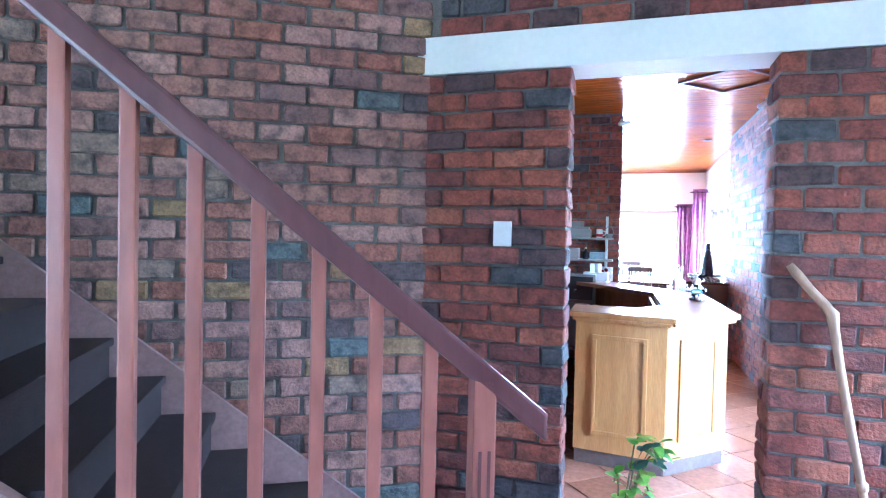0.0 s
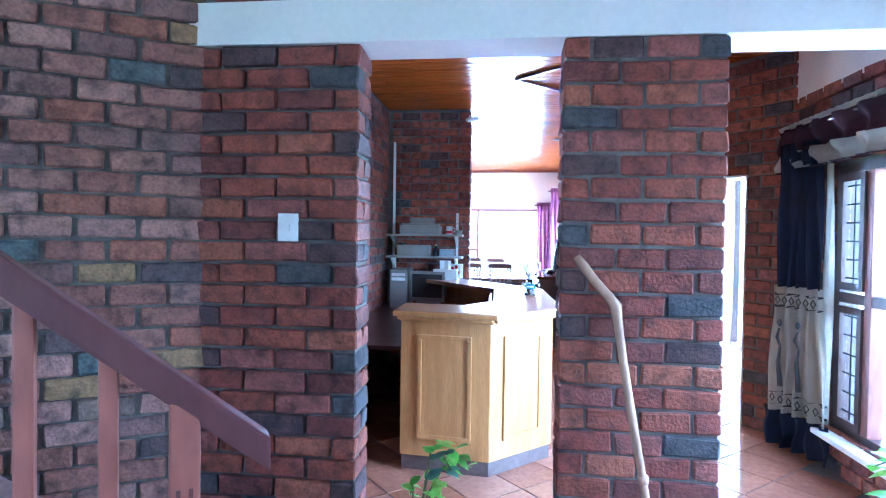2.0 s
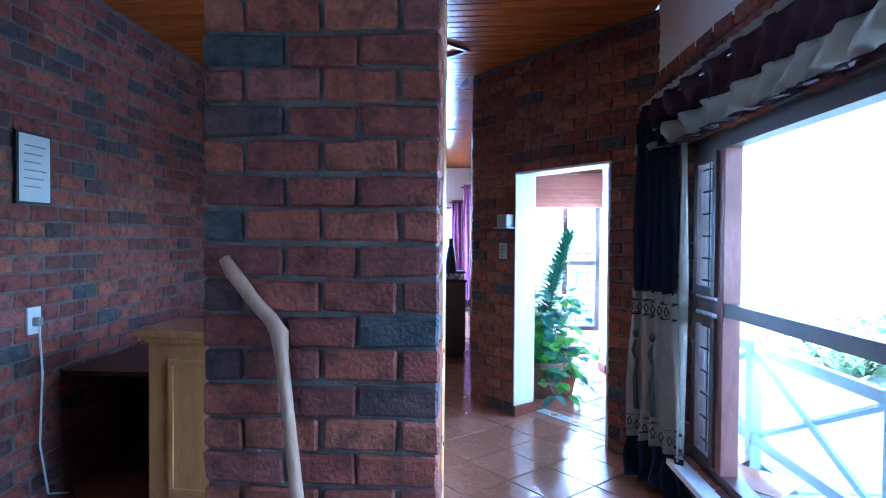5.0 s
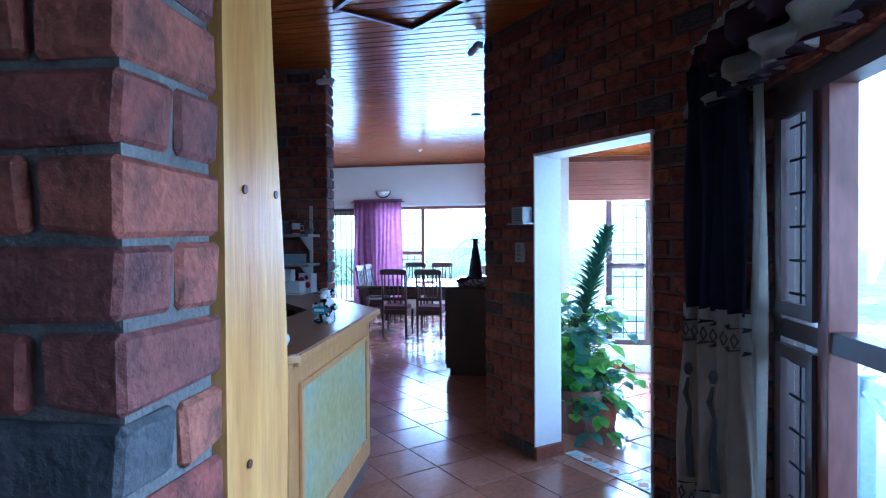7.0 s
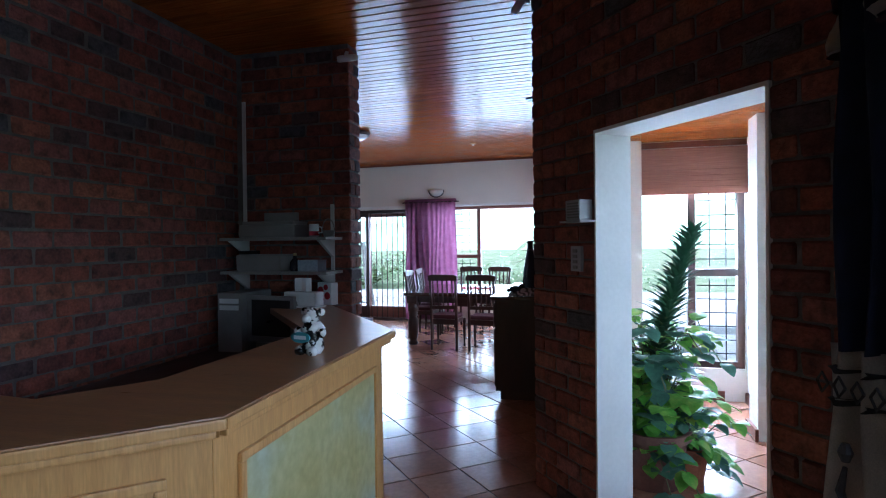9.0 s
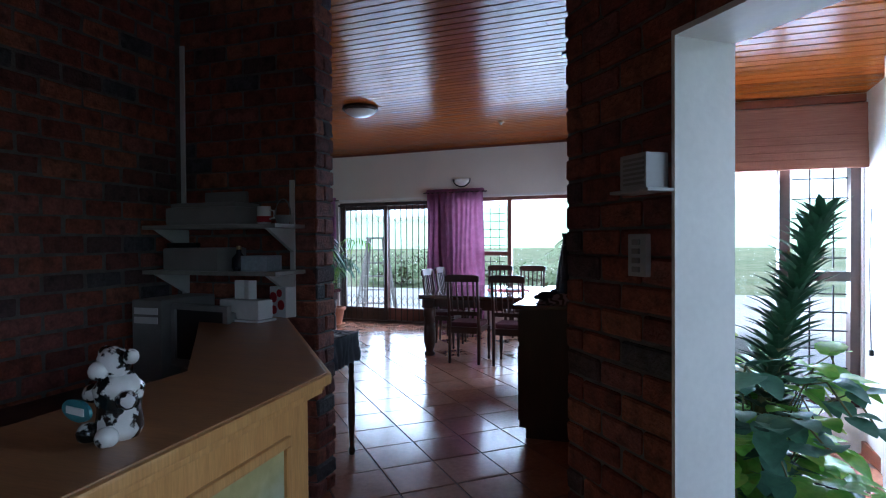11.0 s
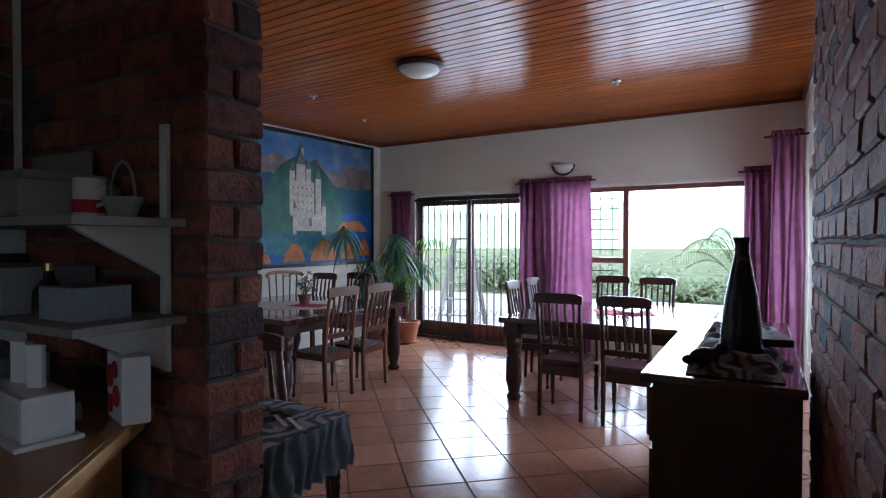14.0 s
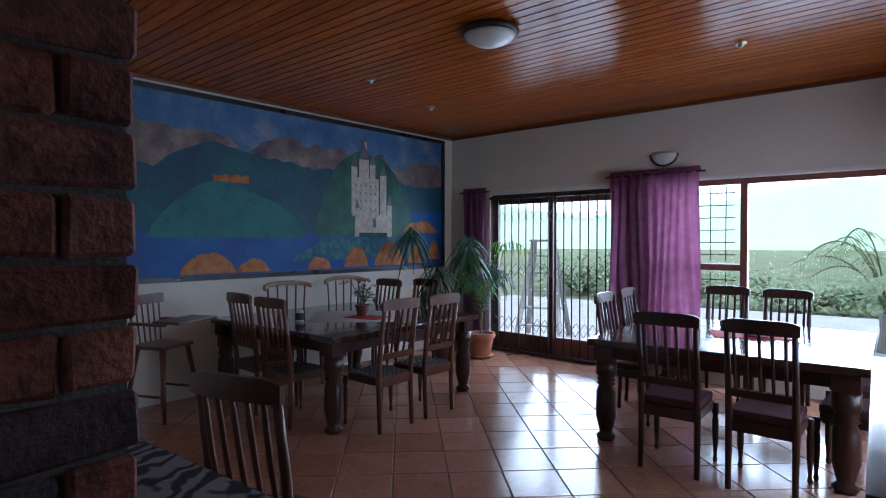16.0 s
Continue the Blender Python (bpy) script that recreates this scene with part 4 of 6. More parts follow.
bx = thing("box", "pale blue-grey carton on the lower shelf", "box", pose(-0.40, 7.13, 1.34))
part("carton", B(-0.085, 0.085, -0.06, 0.08, 0, 0.085, 0.002), BOXBLUE, bx)
bt = thing("glass_bottle", "small round dark bottle on the lower shelf", "bottle", pose(-0.535, 7.12, 1.34))
part("body", lathe([(0.032, 0), (0.04, 0.02), (0.038, 0.07), (0.014, 0.10), (0.012, 0.12)], 18), GLOSSBLK, bt, smooth=True)
part("cap", lathe([(0.015, 0.12), (0.013, 0.14)], 14), BRASS, bt)
mg = thing("mug", "red and white mug on the upper shelf", "mug", pose(-0.38, 7.14, 1.60))
part("cup", lathe([(0.03, 0), (0.038, 0.01), (0.038, 0.10), (0.034, 0.10), (0.033, 0.015)], 18), CERAM, mg, smooth=True)
part("band", lathe([(0.039, 0.012), (0.0392, 0.045)], 18), REDCL, mg)
part("handle", tube([(0.036, 0, 0.08), (0.065, 0, 0.075), (0.066, 0, 0.035), (0.036, 0, 0.03)], 0.006, 6), CERAM, mg)
bk = thing("basket", "small wire basket with looped handle", "basket", pose(-0.27, 7.16, 1.60))
part("bowl", lathe([(0.03, 0), (0.05, 0.05), (0.047, 0.05), (0.028, 0.006)], 16), GREYP, bk)
part("handle", tube([(-0.05 * math.cos(a), 0, 0.05 + 0.09 * math.sin(a)) for a in [math.pi * i / 8 for i in range(9)]], 0.004, 6), GREYP, bk)
pc = thing("computer_tower", "grey computer tower on the inner worktop", "computer", pose(-0.93, 7.05, 0.75))
part("case", B(-0.10, 0.10, -0.2, 0.22, 0, 0.44, 0.008), GREYP, pc)
for z in (0.33, 0.38):
    part("drive_bay", B(-0.08, 0.08, -0.206, -0.2, z - 0.018, z + 0.018, 0.002), WHITEP, pc)
mo = thing("monitor", "old grey-framed black computer monitor", "monitor", pose(-0.60, 6.9, 0.75, 0, 0, -8))
part("bezel", wall_with_gaps(bmesh.new(), 0.42, -0.03, 0.0, 0.08, 0.42, [(0.03, 0.39, 0.12, 0.39)]), GREYP, mo, m=pose(-0.21, 0, 0))
part("screen", B(-0.185, 0.185, -0.015, -0.005, 0.115, 0.395, 0.002), BLACKP, mo)
part("housing", B(-0.17, 0.17, 0.0, 0.26, 0.10, 0.38, 0.03), GREYP, mo)
part("foot", B(-0.12, 0.12, -0.05, 0.15, 0, 0.08, 0.02), GREYP, mo)
tr = thing("tissue_holder", "white ceramic tissue holder on the counter end", "tissue holder", pose(-0.40, 7.0, TOPZ, 0, 0, -8))
part("tray", B(-0.15, 0.15, -0.07, 0.07, 0, 0.012, 0.005), CERAM, tr)
part("holder", B(-0.14, 0.14, -0.055, 0.055, 0.012, 0.115, 0.014), CERAM, tr)
part("tissue", prism([(-0.07, -0.012), (-0.02, 0.008), (0.03, -0.010), (0.06, 0.012), (0.055, 0.024), (0.025, 0.004), (-0.02, 0.022), (-0.07, 0.004)], 0.1, 0.215, 0.003), PAPER, tr, "folded white tissue")
bg = thing("gift_bag", "white and red printed paper bag on the counter", "bag", pose(-0.30, 7.19, TOPZ, 0, 0, -20))
part("bag", prism([(-0.07, -0.035), (0.07, -0.03), (0.08, 0.035), (-0.075, 0.03)], 0, 0.17, 0.006), PAPER, bg)
for x, z, rr_ in ((-0.035, 0.11, 0.03), (0.035, 0.07, 0.028), (0.02, 0.135, 0.022), (-0.03, 0.04, 0.024)):
    part("print", lathe([(rr_, 0), (rr_, 0.003)], 14, m=pose(x, -0.034, z, 90, 0, 3)), REDCL, bg)
ob = thing("plastic_bag", "crumpled pale blue plastic bag tied to the post", "bag", pose(1.155, 3.205, 1.315) @ Matrix.Scale(0.85, 4))
bm = bmesh.new()
bmesh.ops.create_icosphere(bm, subdivisions=3, radius=0.04, matrix=pose(0, 0, 0.045) @ Matrix.Diagonal((1.2, 0.9, 0.65, 1)))
for v in bm.verts:
    v.co += Vector((noise.noise(v.co * 30), noise.noise(v.co * 30 + Vector((5, 1, 2))), noise.noise(v.co * 25))) * 0.018
    v.co.z = max(v.co.z, 0.0)
part("bag", bm, BOXBLUE, ob)
no = thing("framed_notice", "white framed notice on the brick wall", "notice", pose(-1.162, 4.35, 1.93, 0, 0, 90))
part("frame", B(-0.13, 0.13, -0.02, 0, -0.2, 0.2, 0.003), BLACKP, no)
part("sheet", B(-0.115, 0.115, -0.0225, -0.0202, -0.185, 0.185, 0), PAPER, no)
for k in range(6):
    part("text_bar", B(-0.08, 0.08 - 0.02 * (k % 3), -0.0245, -0.0226, 0.12 - 0.045 * k, 0.126 - 0.045 * k, 0), GREYP, no)
so = thing("wall_socket", "white wall socket with a hanging cord on brick", "socket", pose(-1.162, 4.35, 1.08, 0, 0, 90))
part("plate", B(-0.05, 0.05, -0.014, 0, -0.075, 0.075, 0.004), WHITEP, so)
part("plug", B(-0.02, 0.02, -0.05, -0.014, -0.03, 0.02, 0.006), GREYP, so)
part("cord", tube([(0, -0.04, -0.03), (0.01, -0.05, -0.3), (0.0, -0.04, -0.7), (0.05, -0.05, -1.0), (0.2, -0.06, -1.06)], 0.006, 6), WHITEP, so)
# white plastic with the dim wall's shade put into its base colour
SHADEDWHITE = mk("shade_dimmed_white_plastic", (0.36, 0.36, 0.37), (0.44, 0.44, 0.45), 5, 0.45, 0.0, 50, fine_grain=0.07)
al = thing("alarm_panel", "white louvred alarm box on a small shelf", "alarm box", W_OB @ pose(1.515, 0, 1.71))
part("box", B(-0.062, 0.065, 0.0, 0.085, -0.05, 0.06, 0.006), SHADEDWHITE, al)
part("shelf", B(-0.09, 0.10, 0.0, 0.10, -0.062, -0.052, 0.002), SHADEDWHITE, al)
for k in range(6):
    part("louvre", B(-0.055, 0.045, 0.085, 0.089, -0.038 + k * 0.015, -0.030 + k * 0.015, 0.001), GREYP, al)
pl_ = thing("switch_plate", "tall white four-gang switch plate on dark brick", "switch", W_OB @ pose(1.578, 0.01, 1.45))
part("plate", B(-0.045, 0.045, -0.01, 0.012, -0.07, 0.07, 0.004), SHADEDWHITE, pl_)
for k in range(4):
    part("rocker", B(-0.018, 0.018, 0.012, 0.019, -0.056 + k * 0.03, -0.038 + k * 0.03, 0.002), GREYP, pl_)
hatch = thing("ceiling_hatch", "square ceiling hatch outlined by dark battens", "hatch", pose(0.82, 6.0, CEIL - 0.012, 0, 0, 45))
for a in range(4):
    part("batten", B(-0.33, 0.33, 0.30, 0.33, -0.012, 0.012, 0.003), TRIMWOOD, hatch, m=pose(0, 0, 0, 0, 0, 90 * a))
tl = thing("track_spotlight", "small silver ceiling spotlight on a bar", "spotlight", pose(-0.35, 4.6, CEIL - 0.03, 0, 0, 70))
part("bar", B(-0.4, 0.4, -0.012, 0.012, 0, 0.025, 0.004), GREYP, tl)
part("head", lathe([(0.02, -0.10), (0.035, -0.02), (0.02, 0.0)], 14, m=pose(-0.38, 0, 0, 25, 0, 0)), METALP, tl)

for m in (pose(-0.145, 7.27, 2.98, 0, 0, 35), pose(1.27, 6.74, 3.03, 0, 0, -60)):
    cs = thing("corner_spotlight", "small pale tubular spotlight high on the brick corner", "spotlight", m, group="corner spotlights")
    part("bracket", B(-0.012, 0.012, 0.0, 0.05, 0.01, 0.06, 0.003), METALP, cs)
    part("head", lathe([(0.022, -0.08), (0.026, -0.06), (0.026, 0.06), (0.018, 0.08)], 16, m=pose(0, -0.02, 0, 0, 78, 0)), METALP, cs, smooth=True)

# ---- sunroom ----
MOSAIC = mk("cream_mosaic_tile", (0.55, 0.52, 0.45), (0.66, 0.63, 0.56), 9, 0.3, 0.05, 50, fine_grain=0.1)
th_ = structure("threshold", B(O0 + 0.02, O1 - 0.02, -0.37, -0.245, -0.004, 0.002, 0.0), GROUT, "patterned mosaic border at the white opening", "floor border", m=W_OB)
for k in range(8):
    x = O0 + 0.085 + k * 0.121
    part("tile", B(x - 0.057, x + 0.057, -0.365, -0.25, 0.0021, 0.005, 0.001), MOSAIC, th_)
    part("diamond_tile", B(-0.03, 0.03, -0.03, 0.03, 0.0051, 0.0065, 0), DECKRAIL if k % 2 else POT, th_, m=pose(x, -0.307, 0, 0, 0, 45))
bd = thing("roman_blind", "woven red-brown roman blind, half raised", "blind", pose(1.69, 9.06, 0))
for k in range(5):
    z = 2.43 - k * 0.05 if k < 1 else 2.22 - (k - 1) * 0.055
    part("fold", B(0.0, 1.42, -0.02 - 0.008 * k, 0.0, z - (0.22 if k == 0 else 0.07), z, 0.006), BLIND, bd)
ck = thing("blind_cord", "thin dark blind cord on the wall", "cord", pose(3.075, 8.9, 0))
part("cord", tube([(0, 0, 1.7), (-0.012, 0, 1.3), (0.0, 0, 0.75)], 0.004, 5), BLACKP, ck)
part("toggle", B(-0.012, 0.012, -0.012, 0.012, 0.72, 0.76, 0.004), BLACKP, ck)
vine("hanging_plant", "green vine spilling over the clay pot", (2.08, 7.0, 0), 20, [LEAFG, LEAFB], 61, (0.09, 0.14), (0.2, 0.4), (-0.34, -0.08), rise=0.37)
bp = vine("potted_plant", "large leafy plant group in a clay pot", (2.05, 6.98, 0), 66, [LEAFB, LEAFG, LEAFB, LEAFB], 21, (0.09, 0.16), (0.12, 0.42), (0.1, 0.75), (0.22, 0.36, DARKPOT))
vine("trailing_plant", "pale green trailing plant on the sunroom floor", (2.28, 7.12, 0), 16, [LEAFB, LEAFG], 33, (0.07, 0.12), (0.1, 0.35), (0.1, 0.35), (0.13, 0.22, POT))
cy = thing("cycad_palm", "tall upright dark green spiny-leaved plant", "plant", pose(2.06, 7.02, 0.3))
r = random.Random(12)
part("trunk", tube([(0, 0, 0), (0.02, 0.02, 0.5), (0.14, 0.06, 0.95), (0.26, 0.09, 1.28)], [0.03, 0.027, 0.022, 0.012], 8), STEM, cy)
for k in range(26):
    f = k / 25
    z = 0.26 + 1.0 * f
    bm = bmesh.new()
    for q in range(9):
        a = q * 0.698 + k * 0.9
        leaf(bm, (0.25 * f ** 1.5, 0.08 * f, z), (math.cos(a), math.sin(a), 0.5 + 0.9 * f), r.uniform(0.2, 0.3) * (1.1 - 0.4 * f), 0.04, 0.25, 3, 0.3)
    part("leaf_whorl", bm, LEAFD, cy)


# ---- dining room ----
def turned_leg(h, r):
    return [(r * 0.75, 0), (r * 0.95, 0.03), (r * 0.6, 0.06), (r * 0.7, 0.09), (r, h * 0.3), (r * 0.95, h * 0.6), (r * 0.7, h * 0.68), (r * 0.95, h * 0.71), (r * 0.75, h * 0.735), (r * 0.95, h * 0.76), (r * 0.75, h * 0.785), (r * 1.02, h * 0.82), (r * 1.02, h)]


def dining_table(label, m, w, d, h=0.80):
    t = thing("dining_table", label, "table", m)
    part("tabletop", B(-w / 2, w / 2, -d / 2, d / 2, h - 0.055, h, 0.012), TABLETOP, t, "polished dark top")
    for s in (-1, 1):
        part("apron", B(-w / 2 + 0.16, w / 2 - 0.16, s * (d / 2 - 0.12) - 0.015, s * (d / 2 - 0.12) + 0.015, h - 0.16, h - 0.057, 0.003), DARKWOOD, t)
        part("apron", B(s * (w / 2 - 0.12) - 0.015, s * (w / 2 - 0.12) + 0.015, -d / 2 + 0.16, d / 2 - 0.16, h - 0.16, h - 0.057, 0.003), DARKWOOD, t)
    for sx in (-1, 1):
        for sy in (-1, 1):
            lg = part("leg", lathe(turned_leg(h - 0.17, 0.08), 22), DARKWOOD, t, smooth=True, m=pose(sx * (w / 2 - 0.12), sy * (d / 2 - 0.10), 0))
            part("block", B(-0.075, 0.075, -0.075, 0.075, h - 0.17, h - 0.057, 0.005), DARKWOOD, lg)
    return t


def dining_chair(label, cushion, material):
    t = thing("dining_chair", label, "chair", group="dining chairs")
    W, S, TOP = 0.185, 0.46, 1.09
    for s in (-1, 1):
        # rear post, raked back above the seat
        part("rear_leg", tube([(s * W, -0.20, 0), (s * W, -0.19, 0.25), (s * W, -0.185, S), (s * W, -0.215, 0.75), (s * W, -0.265, TOP - 0.03)], [0.018, 0.021, 0.023, 0.02, 0.017], 8), material, t, smooth=True)
        part("front_leg", lathe([(0.012, 0), (0.018, 0.02), (0.011, 0.05), (0.021, 0.16), (0.023, 0.30), (0.016, 0.33), (0.023, 0.35), (0.023, S - 0.04)], 12), material, t, smooth=True, m=pose(s * (W + 0.02), 0.21, 0))
        part("side_rail", B(s * W - 0.013, s * W + 0.013, -0.18, 0.18, S - 0.075, S - 0.012, 0.004), material, t)
    part("front_rail", B(-W + 0.02, W - 0.02, 0.178, 0.202, S - 0.075, S - 0.012, 0.004), material, t)
    part("back_rail", B(-W + 0.02, W - 0.02, -0.197, -0.173, S - 0.09, S - 0.012, 0.004), material, t)
    part("lower_back_rail", B(-W + 0.015, W - 0.015, -0.014, 0.014, -0.025, 0.025, 0.005), material, t, m=pose(0, -0.205, 0.62, 8, 0, 0))
    bm = bmesh.new()
    n = 12
    rows = []
    for i in range(n + 1):
        u = -1 + 2 * i / n
        x, yy = u * (W + 0.028), -0.262 - 0.022 * (1 - u * u)
        zt, zb = TOP + 0.022 * (1 - abs(u) ** 6) - 0.018, TOP - 0.085
        rows.append([bm.verts.new(p) for p in ((x, yy - 0.013, zb), (x, yy + 0.013, zb), (x, yy + 0.013, zt), (x, yy - 0.013, zt))])
    for a, b in zip(rows, rows[1:]):
        for k in range(4):
            bm.faces.new((a[k], a[(k + 1) % 4], b[(k + 1) % 4], b[k]))
    bm.faces.new(rows[0])
    bm.faces.new(rows[-1])
    part("top_rail", bm, material, t)
    for k in range(5):
        x = (k - 2) * 0.07
        q = 1 - (x / 0.24) ** 2
        part("slat", tube([(x, -0.207, 0.63), (x, -0.24, 0.78), (x, -0.262 - 0.022 * q, TOP - 0.07)], [0.011, 0.013, 0.011], 6), material, t)
    if cushion:
        bm = B(-W - 0.005, W + 0.005, -0.185, 0.205, S - 0.012, S + 0.045, 0.02)
        part("cushion", bm, CUSH, t, "plum seat cushion")
        part("seat", B(-W, W, -0.17, 0.19, S - 0.03, S - 0.0125, 0.003), material, t)
    else:
        st_ = part("seat", B(-W + 0.01, W - 0.01, -0.17, 0.18, S - 0.03, S - 0.016, 0.003), SEATW, t, "black woven thong seat")
        for k in range(7):
            x = -W + 0.03 + k * (2 * W - 0.06) / 6
            part("thong", B(x - 0.013, x + 0.013, -0.18, 0.19, S - 0.014, S - 0.008, 0.002), LADDERW, st_)
            y = -0.16 + k * 0.056
            part("thong", B(-W + 0.005, W - 0.005, y - 0.012, y + 0.012, S - 0.008, S - 0.003, 0.002), SEATW, st_)
    return t


dining_table("square dark polished dining table with chunky turned legs", pose(-0.175, 12.27, 0, 0, 0, -1.0), 1.80, 1.76)
dining_table("square dark polished dining table beside the mural", pose(-3.59, 11.2, 0, 0, 0, -2.5), 1.9, 1.93)
ca = dining_chair("dark wooden slat-back dining chair with plum cushion", True, DARKWOOD)
ca.matrix_basis = pose(-0.38, 11.31, 0, 0, 0, -1)
for x, y, a in ((0.186, 11.28, -3), (-1.0, 12.22, -92), (-1.02, 12.86, -90), (-0.53, 13.48, 178), (0.02, 13.36, 176), (0.66, 11.74, 84), (0.66, 12.6, 90)):
    copy_thing(ca, pose(x, y, 0, 0, 0, a))
cb = dining_chair("reddish dark wooden slat-back chair with woven seat", False, CHAIRWOOD)
cb.matrix_basis = pose(-2.66, 10.70, 0, 0, 0, 86)
for x, y, a in ((-2.62, 11.23, 88), (-3.88, 10.42, -6), (-3.33, 10.34, -2), (-4.12, 12.14, 178), (-3.76, 12.42, 176), (-4.46, 11.33, -92), (-1.15, 8.55, 12)):
    copy_thing(cb, pose(x, y, 0, 0, 0, a))

# things on the tables
rc = thing("table_runner", "small red cloth on the dining table", "cloth", pose(-0.10, 12.35, 0.801, 0, 0, 20))
part("cloth", B(-0.28, 0.28, -0.2, 0.2, 0, 0.004, 0.001), REDCL, rc)
pt = thing("plate", "white shallow plate on a red cloth", "plate", pose(-0.02, 12.32, 0.806))
part("dish", lathe([(0.06, 0), (0.12, 0.018), (0.118, 0.022), (0.055, 0.006)], 24), CERAM, pt, smooth=True)
lc = thing("tablecloth", "white lace overlay on the dark table", "cloth", pose(-3.5, 11.2, 0.801, 0, 0, 41))
part("cloth", B(-0.42, 0.42, -0.42, 0.42, 0, 0.003, 0), LACE, lc)
rc = thing("table_runner", "small red cloth on white lace", "cloth", pose(-3.32, 11.22, 0.805, 0, 0, 10))
part("cloth", B(-0.2, 0.2, -0.14, 0.14, 0, 0.003, 0), REDCL, rc)
vine("table_plant", "small wilted flowering plant on the table", (-3.42, 11.25, 0.81), 12, [LEAFD, LEAFG], 51, (0.03, 0.06), (0.05, 0.22), (0.1, 0.28), (0.075, 0.11, DARKPOT))
tn = thing("tin_can", "small printed tin can on the table", "can", pose(-3.62, 10.62, 0.801))
part("can", lathe([(0.036, 0), (0.038, 0.006), (0.038, 0.10), (0.034, 0.104)], 20), METALP, tn, smooth=True)
part("label_band", lathe([(0.0385, 0.02), (0.0385, 0.085)], 20), INK, tn)

# sideboard
sb = thing("sideboard", "long dark wooden sideboard against the brick wall", "sideboard")
part("carcass", B(0.76, 1.27, 8.68, 10.48, 0.09, 0.985, 0.006), DARKWOOD, sb)
part("top", B(0.72, 1.285, 8.64, 10.52, 0.986, 1.02, 0.008), TABLETOP, sb, "polished dark top")
part("plinth", B(0.80, 1.25, 8.72, 10.44, 0, 0.089, 0.004), DARKWOOD, sb)
for k in range(3):
    y = 8.72 + k * 0.585
    dr = part("door", B(0.742, 0.759, y, y + 0.555, 0.13, 0.70, 0.006), DARKWOOD, sb)
    part("knob", lathe([(0.008, 0), (0.016, 0.012), (0.010, 0.024)], 12, m=pose(0.742, y + 0.48, 0.45, 0, -90, 0)), BRASS, dr)
    dw = part("drawer", B(0.742, 0.759, y, y + 0.555, 0.73, 0.95, 0.006), DARKWOOD, sb)
    part("knob", lathe([(0.008, 0), (0.016, 0.012), (0.010, 0.024)], 12, m=pose(0.742, y + 0.28, 0.84, 0, -90, 0)), BRASS, dw)
th = thing("throw_cloth", "crumpled grey and black cloth along the sideboard", "cloth", pose(1.04, 9.45, 1.021))
bm = bmesh.new()
bmesh.ops.create_grid(bm, x_segments=18, y_segments=44, size=1.0)
for v in bm.verts:
    v.co.x *= 0.17
    v.co.y *= 0.75
    e = 1 - max(abs(v.co.x) / 0.17, abs(v.co.y) / 0.75)
    v.co.x += 0.03 * noise.noise(Vector((v.co.y * 5, 3, 1)))
    v.co.z = 0.004 + min(e * 6, 1) * (0.025 + 0.022 * noise.noise(v.co * 9) + 0.02 * math.sin(24 * v.co.y + 14 * v.co.x + 3 * noise.noise(v.co * 5)))
    v.co.z = max(v.co.z, 0.003)
part("cloth", bm, ZEBRA, th, smooth=True)
vs_ = thing("floor_vase", "tall slim dark ceramic bottle vase on the sideboard", "vase", pose(1.06, 9.15, 1.021))
part("body", lathe([(0.078, 0), (0.086, 0.02), (0.083, 0.12), (0.066, 0.27), (0.042, 0.40), (0.03, 0.46), (0.028, 0.50), (0.038, 0.535), (0.032, 0.536)], 26), GLOSSBLK, vs_, smooth=True)
fi = thing("carved_ornament", "small dark carved animal ornament", "ornament", pose(0.94, 8.80, 1.05, 0, 0, 40))
bm = bmesh.new()
for x, z, r_, sx in ((0, 0.03, 0.045, 1.5), (0.08, 0.055, 0.03, 1.1), (-0.07, 0.02, 0.025, 1.2)):
    bmesh.ops.create_icosphere(bm, subdivisions=2, radius=r_, matrix=pose(x, 0, z) @ Matrix.Diagonal((sx, 0.8, 0.8, 1)))
part("body", bm, GLOSSBLK, fi, smooth=True)
bkk = thing("book", "flat dark book lying on the cloth", "book", pose(1.13, 9.42, 1.06, 0, 0, 12))
part("cover", B(-0.11, 0.11, -0.15, 0.15, 0, 0.035, 0.003), BLACKP, bkk)
part("pages", B(-0.105, 0.112, -0.145, 0.145, 0.006, 0.029, 0), PAPER, bkk)

# draped serving stool by the pier
ot = thing("covered_side_table", "side table under a frilled grey printed cloth", "table", pose(-0.97, 7.84, 0))
part("top", B(-0.69, 0.69, -0.22, 0.22, 0.82, 0.855, 0.01), DARKWOOD, ot)
for sx in (-1, 1):
    for sy in (-1, 1):
        part("leg", lathe(turned_leg(0.82, 0.024), 14), DARKWOOD, ot, smooth=True, m=pose(sx * 0.66, sy * 0.19, 0))
cl = thing("table_cover", "grey printed cover with a gathered slate frill", "cloth", pose(-0.97, 7.84, 0))
part("sheet", B(-0.702, 0.702, -0.232, 0.232, 0.857, 0.866, 0.003), ZEBRA, cl, "zebra-like grey print")
for a, ln, off in ((0, 1.40, 0.235), (180, 1.40, 0.235), (90, 0.46, 0.705), (-90, 0.46, 0.705)):
    part("frill", drape(ln, 0.66, 0.864, ln * 16, 0.012, 0.004, cols=int(ln * 120), rows=5), SKIRTC, cl, smooth=True, m=pose(0, 0, 0, 0, 0, a) @ pose(0, -off, 0))
